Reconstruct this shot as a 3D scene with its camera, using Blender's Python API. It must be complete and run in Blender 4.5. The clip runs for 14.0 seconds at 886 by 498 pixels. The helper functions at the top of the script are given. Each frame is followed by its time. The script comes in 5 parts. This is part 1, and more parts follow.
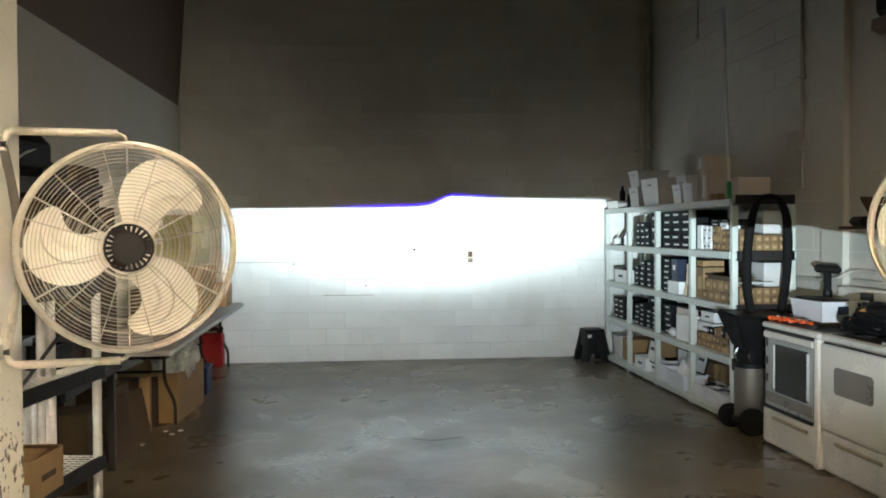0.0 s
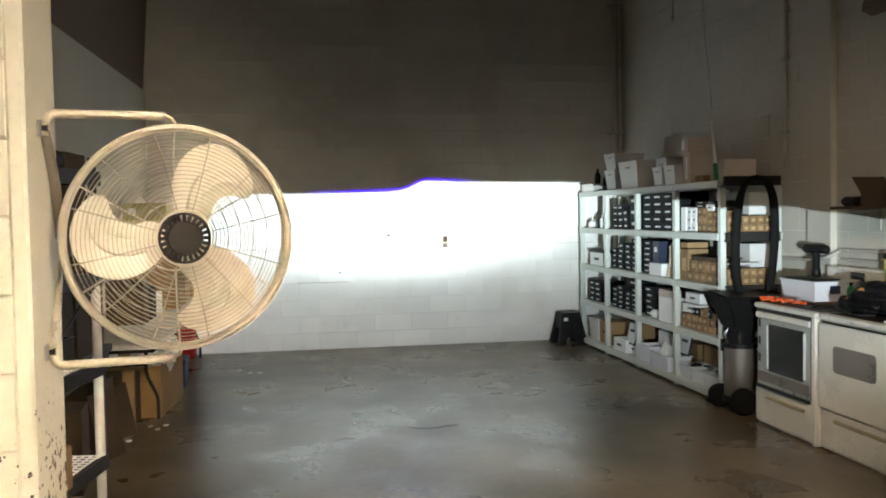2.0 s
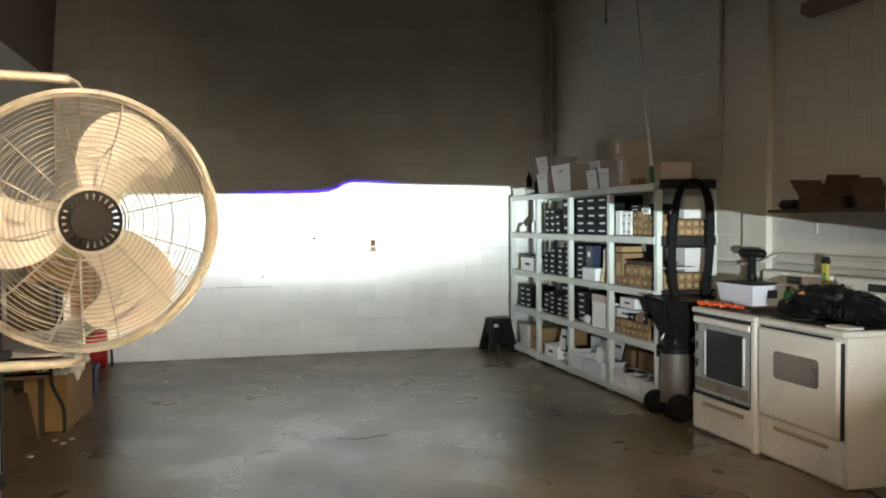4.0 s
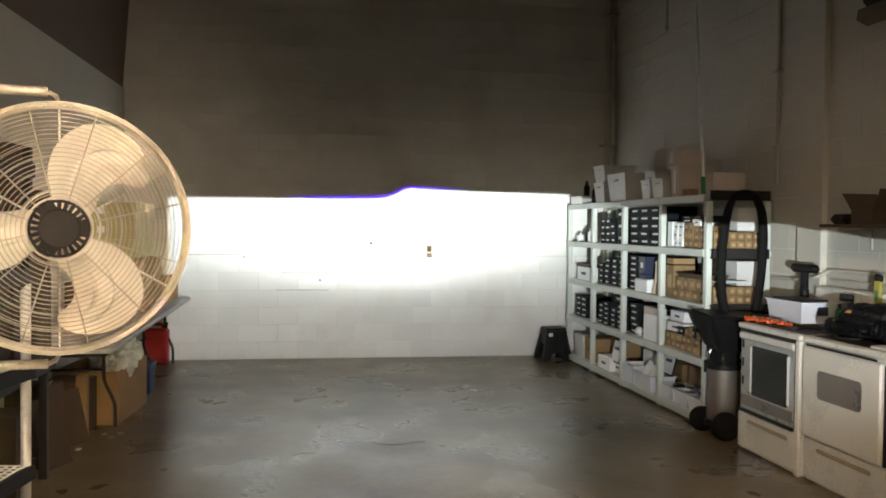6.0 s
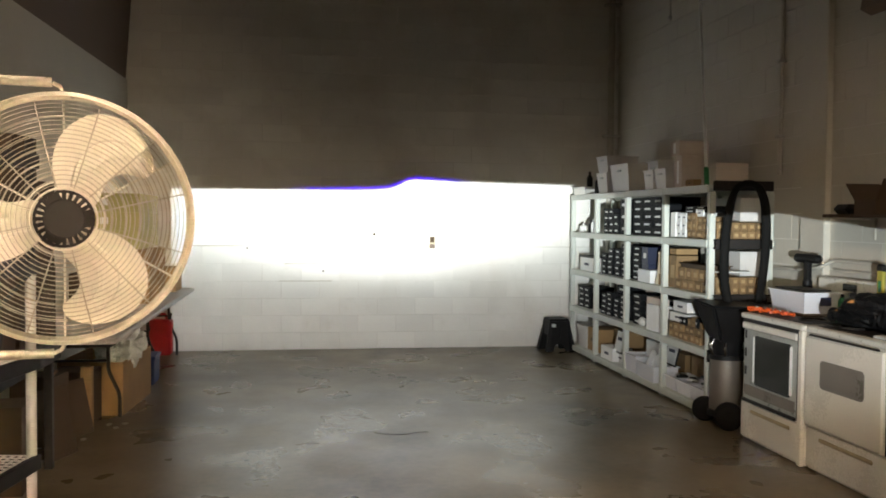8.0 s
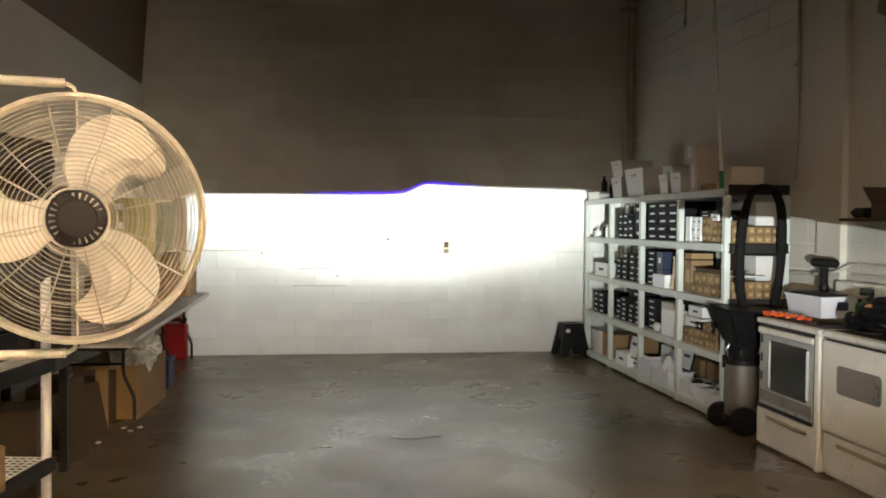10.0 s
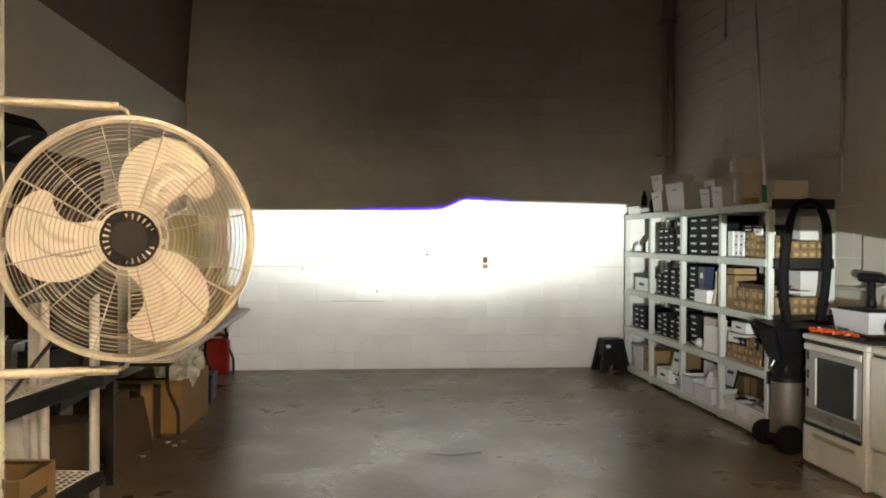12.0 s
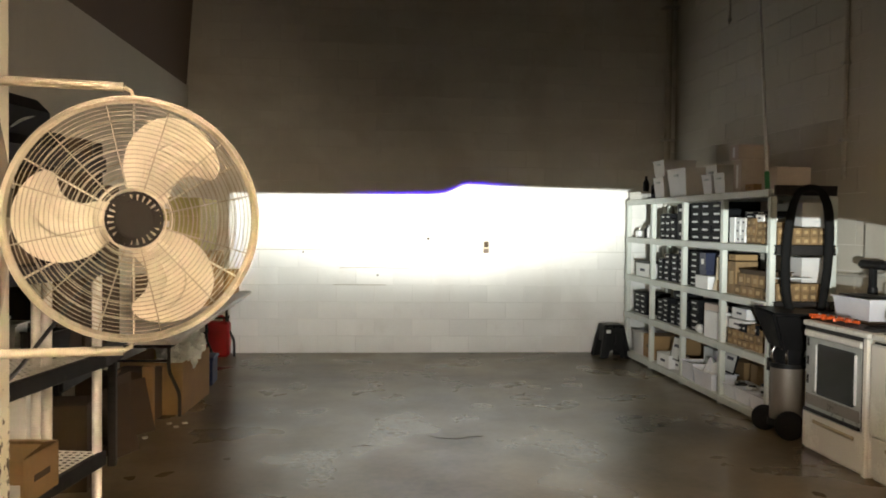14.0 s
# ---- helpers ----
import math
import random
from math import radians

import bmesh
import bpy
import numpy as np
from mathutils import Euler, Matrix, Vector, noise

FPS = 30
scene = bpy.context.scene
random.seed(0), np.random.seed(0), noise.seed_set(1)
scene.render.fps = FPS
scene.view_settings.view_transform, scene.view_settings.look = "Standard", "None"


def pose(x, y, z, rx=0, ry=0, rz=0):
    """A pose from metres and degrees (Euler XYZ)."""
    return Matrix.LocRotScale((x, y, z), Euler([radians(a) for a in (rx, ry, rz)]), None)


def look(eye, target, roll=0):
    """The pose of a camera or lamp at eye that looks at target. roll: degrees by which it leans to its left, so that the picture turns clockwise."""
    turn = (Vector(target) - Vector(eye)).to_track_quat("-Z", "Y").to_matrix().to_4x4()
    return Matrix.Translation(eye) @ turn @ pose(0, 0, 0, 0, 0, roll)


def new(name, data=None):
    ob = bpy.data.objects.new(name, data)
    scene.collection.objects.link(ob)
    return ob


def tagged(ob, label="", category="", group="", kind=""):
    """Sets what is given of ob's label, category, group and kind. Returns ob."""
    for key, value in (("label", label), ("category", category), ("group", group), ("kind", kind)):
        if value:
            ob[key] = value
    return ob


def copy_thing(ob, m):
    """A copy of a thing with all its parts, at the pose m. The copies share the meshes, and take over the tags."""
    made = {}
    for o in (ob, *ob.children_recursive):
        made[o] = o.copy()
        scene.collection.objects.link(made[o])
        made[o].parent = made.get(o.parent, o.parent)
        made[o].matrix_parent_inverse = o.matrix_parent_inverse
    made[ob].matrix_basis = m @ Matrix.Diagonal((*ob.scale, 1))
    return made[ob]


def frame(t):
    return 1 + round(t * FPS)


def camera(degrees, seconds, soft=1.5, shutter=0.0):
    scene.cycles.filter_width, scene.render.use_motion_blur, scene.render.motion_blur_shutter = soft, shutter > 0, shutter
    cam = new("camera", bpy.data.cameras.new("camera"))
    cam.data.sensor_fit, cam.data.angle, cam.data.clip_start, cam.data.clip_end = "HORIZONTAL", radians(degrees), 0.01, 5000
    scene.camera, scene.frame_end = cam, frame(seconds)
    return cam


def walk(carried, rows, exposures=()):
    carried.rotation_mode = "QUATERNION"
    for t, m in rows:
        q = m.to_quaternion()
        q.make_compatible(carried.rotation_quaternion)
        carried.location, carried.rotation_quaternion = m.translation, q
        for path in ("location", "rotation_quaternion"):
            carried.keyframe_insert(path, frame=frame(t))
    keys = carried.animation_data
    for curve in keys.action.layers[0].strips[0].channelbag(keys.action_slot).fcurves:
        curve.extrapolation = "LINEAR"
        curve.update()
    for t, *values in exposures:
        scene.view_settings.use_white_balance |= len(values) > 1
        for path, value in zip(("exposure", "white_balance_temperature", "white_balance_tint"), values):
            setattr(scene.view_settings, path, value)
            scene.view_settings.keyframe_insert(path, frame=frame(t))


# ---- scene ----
cam = camera(53.4, 14.0, soft=1.8, shutter=0.5)
PATH = [
    (0, (-0.453, -0.904, 1.61), (-0.25, 1.085, 1.567), -0.3),
    (0.5, (-0.472, -0.905, 1.61), (-0.27, 1.084, 1.566), 0.1),
    (1, (-0.557, -0.872, 1.618), (-0.289, 1.109, 1.561), 1.0),
    (1.5, (-0.762, -0.794, 1.618), (-0.387, 1.169, 1.549), -0.5),
    (2, (-0.797, -0.750, 1.616), (-0.472, 1.222, 1.537), -1.0),
    (2.5, (-0.757, -0.692, 1.596), (-0.442, 1.281, 1.519), -1.1),
    (3, (-0.848, -0.538, 1.558), (-0.430, 1.416, 1.460), 0.2),
    (3.2, (-0.935, -0.422, 1.549), (-0.383, 1.499, 1.47), -0.8),
    (5.5, (-0.524, -0.512, 1.576), (-0.193, 1.459, 1.525), 0.7),
    (6, (-0.527, -0.507, 1.578), (-0.208, 1.467, 1.527), 0.6),
    (6.5, (-0.513, -0.507, 1.563), (-0.206, 1.468, 1.509), 0.7),
    (7, (-0.53, -0.521, 1.568), (-0.229, 1.455, 1.505), 0.8),
    (7.5, (-0.518, -0.508, 1.564), (-0.214, 1.468, 1.496), 0.6),
    (7.7, (-0.529, -0.515, 1.575), (-0.216, 1.459, 1.504), 0.5),
    (10, (-0.518, -0.51, 1.558), (-0.239, 1.469, 1.501), 0.5),
    (10.5, (-0.542, -0.528, 1.57), (-0.29, 1.455, 1.522), 0.1),
    (11, (-0.542, -0.536, 1.566), (-0.32, 1.451, 1.528), 0.4),
    (11.5, (-0.541, -0.521, 1.555), (-0.333, 1.468, 1.524), 0.2),
    (12, (-0.539, -0.52, 1.569), (-0.344, 1.471, 1.544), 0.3),
    (12.5, (-0.541, -0.522, 1.567), (-0.364, 1.47, 1.545), 0.5),
    (13, (-0.526, -0.531, 1.553), (-0.364, 1.463, 1.529), 0.6),
    (13.5, (-0.553, -0.524, 1.558), (-0.378, 1.468, 1.517), 0.6),
    (14, (-0.551, -0.518, 1.565), (-0.356, 1.472, 1.505), 0.7),
]
EXPOSURES = [(0.0, -0.05, 5800, 3), (1.0, -0.03, 5950, 4), (2.0, 0.06, 6080, 5), (3.2, 0.02, 6200, 6), (5.5, -0.04, 6480, 9), (7.5, -0.04, 6600, 10), (11.0, -0.10, 6880, 10), (14.0, -0.12, 6980, 10)]
walk(cam, [(t, look(eye, target, roll)) for t, eye, target, roll in PATH], EXPOSURES)

# ---- world and light ----
world = bpy.data.worlds.new("world")
scene.world = world
world.use_nodes = True
world.node_tree.nodes["Background"].inputs[0].default_value = (0.02, 0.017, 0.013, 1)
world.node_tree.nodes["Background"].inputs[1].default_value = 0.2

LAMP = Vector((-0.5, -2.0, 0.985))   # the headlamp under test
SHIELD = 0.3                         # distance of the added mask that cuts its beam
HOT_W, WIDE_W, FILL_W, BLUE_W, WARM_W, BACK_W = 10500, 4200, 2350, 10000, 60, 29


def spot(name, at, target, watts, colour, cone, blend, radius, wide=1.0):
    data = bpy.data.lights.new(name, "SPOT")
    data.energy, data.color = watts, colour
    data.spot_size, data.spot_blend, data.shadow_soft_size = radians(cone), blend, radius
    ob = new(name, data)
    ob.matrix_world = look(at, target) @ Matrix.Diagonal((wide, 1, 1, 1))
    return ob


spot("headlamp_hot_beam", LAMP, (0.45, 10, 1.78), HOT_W, (0.95, 1.0, 0.99), 10.5, 1.0, 0.0004, 2.7)
spot("headlamp_wide_beam", LAMP, (0.5, 10, 1.85), WIDE_W, (0.85, 0.98, 1.0), 13.5, 1.0, 0.0004, 4.6)
spot("headlamp_low_beam", LAMP, (0.3, 10, 1.15), FILL_W, (0.90, 0.97, 1.0), 17, 1.0, 0.0004, 4.7)
spot("headlamp_blue_fringe", LAMP + Vector((0, 0, -0.0010)), (0.35, 10, 1.98), BLUE_W, (0.05, 0.0, 1.0), 3, 1.0, 0.0003, 3.6)

warm = bpy.data.lights.new("workshop_lamp", "AREA")
warm.shape, warm.size, warm.size_y, warm.energy, warm.color = "RECTANGLE", 0.8, 0.5, WARM_W, (1.0, 0.77, 0.55)
new("workshop_lamp", warm).matrix_world = look((-0.1, -0.4, 3.6), (0.95, 3.25, 0.0))
warm.spread = radians(85)
# added warm fill with no visible fixture, aimed at the fan, column and rack
rear = bpy.data.lights.new("rear_fill", "AREA")
rear.shape, rear.size, rear.size_y, rear.energy, rear.color, rear.spread = "RECTANGLE", 0.9, 0.4, BACK_W, (1.0, 0.76, 0.53), radians(50)
new("rear_fill", rear).matrix_world = look((0.9, -3.4, 2.5), (-1.75, 2.6, 0.9))

# ---- materials ----
def surf(name, base, rough=0.6, metal=0.0, var=0.12, scale=5.0, grain=90.0, bump=0.08, stain=None, amount=0.0, rand=0.0, dist=0.004):
    """A procedural surface: two scales of variation, fine relief, and stains of another colour."""
    m = bpy.data.materials.new(name)
    m.use_nodes = True
    nt = m.node_tree
    n, l = nt.nodes, nt.links
    p = n["Principled BSDF"]
    p.inputs["Metallic"].default_value = metal
    tc = n.new("ShaderNodeTexCoord")
    big = n.new("ShaderNodeTexNoise")
    big.inputs["Scale"].default_value, big.inputs["Detail"].default_value = scale, 5
    fine = n.new("ShaderNodeTexNoise")
    fine.inputs["Scale"].default_value, fine.inputs["Detail"].default_value = grain, 3
    info = n.new("ShaderNodeObjectInfo")
    shift = n.new("ShaderNodeVectorMath")
    shift.operation = "MULTIPLY_ADD"
    l.new(info.outputs["Random"], shift.inputs[0])
    shift.inputs[1].default_value = (7.3, 3.1, 5.7)
    l.new(tc.outputs["Object"], shift.inputs[2])
    for t in (big, fine):
        l.new(shift.outputs[0], t.inputs["Vector"])
    mixf = n.new("ShaderNodeMath")
    mixf.operation = "MULTIPLY_ADD"
    l.new(fine.outputs["Fac"], mixf.inputs[0])
    mixf.inputs[1].default_value = 0.35
    l.new(big.outputs["Fac"], mixf.inputs[2])
    rng = n.new("ShaderNodeMapRange")
    rng.inputs["From Min"].default_value, rng.inputs["From Max"].default_value = 0.4, 0.95
    rng.inputs["To Min"].default_value, rng.inputs["To Max"].default_value = 1 - var, 1 + var
    l.new(mixf.outputs[0], rng.inputs["Value"])
    rr = n.new("ShaderNodeMath")
    rr.operation = "MULTIPLY_ADD"
    l.new(info.outputs["Random"], rr.inputs[0])
    rr.inputs[1].default_value = rand
    rr.inputs[2].default_value = 1 - rand / 2
    mul = n.new("ShaderNodeMath")
    mul.operation = "MULTIPLY"
    l.new(rng.outputs[0], mul.inputs[0])
    l.new(rr.outputs[0], mul.inputs[1])
    col = n.new("ShaderNodeVectorMath")
    col.operation = "SCALE"
    col.inputs[0].default_value = base
    l.new(mul.outputs[0], col.inputs["Scale"])
    out = col.outputs[0]
    if stain:
        sn = n.new("ShaderNodeTexNoise")
        sn.inputs["Scale"].default_value, sn.inputs["Detail"].default_value, sn.inputs["Roughness"].default_value = scale * 2.3, 8, 0.7
        l.new(shift.outputs[0], sn.inputs["Vector"])
        sr = n.new("ShaderNodeMapRange")
        sr.inputs["From Min"].default_value, sr.inputs["From Max"].default_value = 0.58, 0.72
        sr.inputs["To Max"].default_value = amount
        l.new(sn.outputs["Fac"], sr.inputs["Value"])
        mx = n.new("ShaderNodeMix")
        mx.data_type = "RGBA"
        l.new(sr.outputs[0], mx.inputs["Factor"])
        l.new(out, mx.inputs["A"])
        mx.inputs["B"].default_value = (*stain, 1)
        out = mx.outputs["Result"]
    l.new(out, p.inputs["Base Color"])
    ro = n.new("ShaderNodeMapRange")
    ro.inputs["From Min"].default_value, ro.inputs["From Max"].default_value = 0.3, 0.9
    ro.inputs["To Min"].default_value, ro.inputs["To Max"].default_value = max(0.03, rough - 0.1), min(1.0, rough + 0.1)
    l.new(mixf.outputs[0], ro.inputs["Value"])
    l.new(ro.outputs[0], p.inputs["Roughness"])
    if bump:
        bp = n.new("ShaderNodeBump")
        bp.inputs["Strength"].default_value, bp.inputs["Distance"].default_value = bump, dist
        l.new(mixf.outputs[0], bp.inputs["Height"])
        l.new(bp.outputs[0], p.inputs["Normal"])
    return m


def concrete_floor():
    """Sealed grey slab: blotches, worn gloss, fine chips and wandering cracks."""
    m = surf("sealed_concrete", (0.135, 0.108, 0.066), 0.3, 0, 0.6, 1.4, 22, 0.012)
    nt = m.node_tree
    n, l = nt.nodes, nt.links
    p = n["Principled BSDF"]
    tc = n.new("ShaderNodeTexCoord")
    old = p.inputs["Base Color"].links[0].from_socket
    # dull worn patches, streaks and small chips in the sealer
    worn = n.new("ShaderNodeTexNoise")
    worn.inputs["Scale"].default_value, worn.inputs["Detail"].default_value, worn.inputs["Roughness"].default_value = 1.7, 4, 0.5
    stretch = n.new("ShaderNodeVectorMath")
    stretch.operation = "MULTIPLY"
    stretch.inputs[1].default_value = (1.0, 0.8, 1.0)
    l.new(tc.outputs["Object"], stretch.inputs[0])
    l.new(stretch.outputs[0], worn.inputs["Vector"])
    wr = n.new("ShaderNodeMapRange")
    wr.inputs["From Min"].default_value, wr.inputs["From Max"].default_value = 0.36, 0.64
    wr.inputs["To Min"].default_value, wr.inputs["To Max"].default_value = 0.25, 0.35
    l.new(worn.outputs["Fac"], wr.inputs["Value"])
    l.new(wr.outputs[0], p.inputs["Roughness"])
    p.inputs["Specular IOR Level"].default_value = 0.36
    # trowel waves and grit that break up the gloss
    wave = n.new("ShaderNodeTexNoise")
    wave.inputs["Scale"].default_value, wave.inputs["Detail"].default_value, wave.inputs["Roughness"].default_value = 55.0, 5, 0.6
    l.new(stretch.outputs[0], wave.inputs["Vector"])
    relief = n.new("ShaderNodeBump")
    relief.inputs["Strength"].default_value, relief.inputs["Distance"].default_value = 0.16, 0.003
    l.new(wave.outputs["Fac"], relief.inputs["Height"])
    l.new(relief.outputs[0], p.inputs["Normal"])
    chip = n.new("ShaderNodeTexNoise")
    chip.inputs["Scale"].default_value, chip.inputs["Detail"].default_value = 26, 2
    l.new(stretch.outputs[0], chip.inputs["Vector"])
    ch = n.new("ShaderNodeMapRange")
    ch.inputs["From Min"].default_value, ch.inputs["From Max"].default_value = 0.69, 0.80
    ch.inputs["To Min"].default_value, ch.inputs["To Max"].default_value = 1.0, 0.45
    l.new(chip.outputs["Fac"], ch.inputs["Value"])
    sc2 = n.new("ShaderNodeVectorMath")
    sc2.operation = "SCALE"
    l.new(old, sc2.inputs[0])
    l.new(ch.outputs[0], sc2.inputs["Scale"])
    l.new(sc2.outputs[0], p.inputs["Base Color"])
    return m


M_FLOOR = concrete_floor()
M_BLOCK = surf("painted_block", (0.77, 0.755, 0.715), 0.62, 0, 0.06, 1.3, 60, 0.25, (0.58, 0.54, 0.48), 0.3, 0.035)


def smudged(m, tone, amount):
    """Broad soft smudges that run on from piece to piece."""
    nt = m.node_tree
    n, l = nt.nodes, nt.links
    p = n["Principled BSDF"]
    geo = n.new("ShaderNodeNewGeometry")
    soft = n.new("ShaderNodeTexNoise")
    soft.inputs["Scale"].default_value, soft.inputs["Detail"].default_value, soft.inputs["Distortion"].default_value = 0.9, 4, 0.6
    l.new(geo.outputs["Position"], soft.inputs["Vector"])
    rng = n.new("ShaderNodeMapRange")
    rng.inputs["From Min"].default_value, rng.inputs["From Max"].default_value = 0.46, 0.72
    rng.inputs["To Max"].default_value = amount
    l.new(soft.outputs["Fac"], rng.inputs["Value"])
    mx = n.new("ShaderNodeMix")
    mx.data_type = "RGBA"
    l.new(rng.outputs[0], mx.inputs["Factor"])
    l.new(p.inputs["Base Color"].links[0].from_socket, mx.inputs["A"])
    mx.inputs["B"].default_value = (*tone, 1)
    l.new(mx.outputs["Result"], p.inputs["Base Color"])


smudged(M_BLOCK, (0.46, 0.41, 0.35), 0.4)
M_MORTAR = surf("painted_joint", (0.71, 0.69, 0.64), 0.8, 0, 0.2, 1.5, 80, 0.3)
M_WALL = surf("painted_wall", (0.56, 0.53, 0.46), 0.65, 0, 0.07, 1.5, 40, 0.2, (0.5, 0.46, 0.4), 0.3)
M_BROWN = surf("brown_panel", (0.165, 0.118, 0.09), 0.7, 0, 0.12, 1.2, 30, 0.1)
M_CEIL = surf("low_bounce_ceiling", (0.06, 0.052, 0.045), 0.8, 0, 0.15, 1.5, 30, 0.1)
M_CREAM = surf("cream_enamel", (0.74, 0.68, 0.56), 0.42, 0, 0.06, 7, 120, 0.06, (0.42, 0.34, 0.22), 0.25)


def chipped(name, base, bare):
    """Thick old paint, knocked off in small flakes on the lower part where trolleys hit it."""
    m = surf(name, base, 0.5, 0, 0.07, 3, 50, 0.2)
    nt = m.node_tree
    n, l = nt.nodes, nt.links
    p = n["Principled BSDF"]
    tc = n.new("ShaderNodeTexCoord")
    flake = n.new("ShaderNodeTexNoise")
    flake.inputs["Scale"].default_value, flake.inputs["Detail"].default_value, flake.inputs["Roughness"].default_value = 34, 4, 0.6
    l.new(tc.outputs["Object"], flake.inputs["Vector"])
    patch = n.new("ShaderNodeTexNoise")
    patch.inputs["Scale"].default_value, patch.inputs["Detail"].default_value = 5, 3
    l.new(tc.outputs["Object"], patch.inputs["Vector"])
    xyz = n.new("ShaderNodeSeparateXYZ")
    l.new(tc.outputs["Object"], xyz.inputs[0])
    low = n.new("ShaderNodeMapRange")
    low.inputs["From Min"].default_value, low.inputs["From Max"].default_value = 1.35, 0.95
    low.inputs["To Min"].default_value, low.inputs["To Max"].default_value = -0.16, 0.02
    l.new(xyz.outputs["Z"], low.inputs["Value"])
    mix = n.new("ShaderNodeMath")
    mix.operation = "MULTIPLY_ADD"
    l.new(patch.outputs["Fac"], mix.inputs[0])
    mix.inputs[1].default_value = 0.35
    l.new(low.outputs[0], mix.inputs[2])
    both = n.new("ShaderNodeMath")
    both.operation = "ADD"
    l.new(mix.outputs[0], both.inputs[0])
    l.new(flake.outputs["Fac"], both.inputs[1])
    cut = n.new("ShaderNodeMapRange")
    cut.inputs["From Min"].default_value, cut.inputs["From Max"].default_value = 0.765, 0.79
    l.new(both.outputs[0], cut.inputs["Value"])
    mx = n.new("ShaderNodeMix")
    mx.data_type = "RGBA"
    l.new(cut.outputs[0], mx.inputs["Factor"])
    l.new(p.inputs["Base Color"].links[0].from_socket, mx.inputs["A"])
    mx.inputs["B"].default_value = (*bare, 1)
    l.new(mx.outputs["Result"], p.inputs["Base Color"])
    return m


M_COLUMN = chipped("chipped_cream_paint", (0.84, 0.79, 0.66), (0.10, 0.06, 0.035))
M_BLADE = surf("cream_plastic_blade", (0.76, 0.70, 0.58), 0.38, 0, 0.05, 9, 140, 0.05, (0.5, 0.42, 0.3), 0.2)
M_RIM = surf("worn_rim", (0.55, 0.50, 0.40), 0.3, 0.15, 0.1, 12, 120, 0.08, (0.4, 0.33, 0.22), 0.4)
M_WIRE = surf("cream_guard_wire", (0.46, 0.405, 0.31), 0.4, 0, 0.08, 20, 120, 0.05, (0.36, 0.29, 0.18), 0.4)
M_HUB = surf("brown_hub_plastic", (0.017, 0.0135, 0.011), 0.55, 0, 0.1, 20, 200, 0.05)
M_STEEL = surf("galvanised_steel", (0.5, 0.49, 0.46), 0.38, 0.9, 0.12, 14, 120, 0.06)
M_SILVER = surf("dull_silver", (0.19, 0.17, 0.145), 0.5, 0.5, 0.12, 5, 60, 0.08, (0.25, 0.23, 0.2), 0.4)
M_CHROME = surf("chrome", (0.75, 0.75, 0.76), 0.14, 1.0, 0.04, 10, 90, 0)
M_BLACK = surf("black_plastic", (0.008, 0.008, 0.0085), 0.45, 0, 0.3, 9, 120, 0.1, (0.02, 0.018, 0.016), 0.4)
M_BLKPAINT = surf("black_painted_steel", (0.022, 0.02, 0.019), 0.45, 0, 0.3, 8, 90, 0.08, (0.09, 0.07, 0.05), 0.4)
M_RUBBER = surf("rubber", (0.006, 0.0058, 0.0055), 0.8, 0, 0.2, 12, 90, 0.15)
M_WHITEP = surf("white_painted_steel", (0.82, 0.80, 0.76), 0.45, 0, 0.08, 8, 90, 0.06, (0.45, 0.4, 0.32), 0.4)
M_SHELF = surf("white_resin_shelf", (0.54, 0.565, 0.515), 0.5, 0, 0.08, 6, 90, 0.06, (0.52, 0.53, 0.42), 0.35)
M_ENAMEL = surf("white_enamel", (0.76, 0.73, 0.66), 0.24, 0, 0.05, 1.6, 70, 0.02, (0.55, 0.46, 0.32), 0.18)
M_GLASS_DARK = surf("dark_oven_glass", (0.016, 0.018, 0.017), 0.12, 0, 0.2, 5, 60, 0)
M_TRIM = surf("grey_door_liner", (0.38, 0.40, 0.385), 0.3, 0.3, 0.12, 8, 90, 0.05, (0.15, 0.14, 0.12), 0.5)
M_CARD = surf("brown_cardboard", (0.29, 0.18, 0.08), 0.85, 0, 0.12, 6, 90, 0.12, (0.24, 0.15, 0.07), 0.4, 0.25)
M_TAN = surf("tan_carton", (0.21, 0.13, 0.058), 0.7, 0, 0.3, 14, 90, 0.06, (0.13, 0.075, 0.03), 0.6, 0.7)
M_OLIVE = surf("olive_carton", (0.36, 0.33, 0.13), 0.7, 0, 0.1, 6, 90, 0.06, rand=0.1)
M_KRAFT = surf("pinkish_carton", (0.56, 0.48, 0.42), 0.75, 0, 0.08, 6, 90, 0.06, (0.4, 0.33, 0.28), 0.3, 0.12)
M_WCARD = surf("white_carton", (0.78, 0.78, 0.77), 0.6, 0, 0.06, 8, 90, 0.05, (0.55, 0.52, 0.47), 0.2, 0.12)
M_BCARD = surf("black_carton", (0.006, 0.0065, 0.008), 0.65, 0, 0.25, 10, 90, 0.05, rand=0.5)
M_LABEL = surf("white_label", (0.68, 0.68, 0.66), 0.55, 0, 0.06, 30, 120, 0)
M_INK = surf("printed_ink", (0.03, 0.035, 0.06), 0.6, 0, 0.1, 30, 120, 0)
M_BIN = surf("translucent_white_bin", (0.70, 0.71, 0.76), 0.35, 0, 0.05, 6, 60, 0.03, (0.55, 0.53, 0.5), 0.25, 0.1)
M_GREYBIN = surf("grey_white_tote", (0.62, 0.60, 0.58), 0.45, 0, 0.06, 6, 60, 0.03, (0.45, 0.42, 0.38), 0.3, 0.1)
M_RED = surf("red_plastic", (0.42, 0.012, 0.018), 0.4, 0, 0.1, 8, 70, 0.05)
M_ORANGE = surf("orange_plastic", (0.72, 0.11, 0.02), 0.4, 0, 0.1, 12, 90, 0.04)
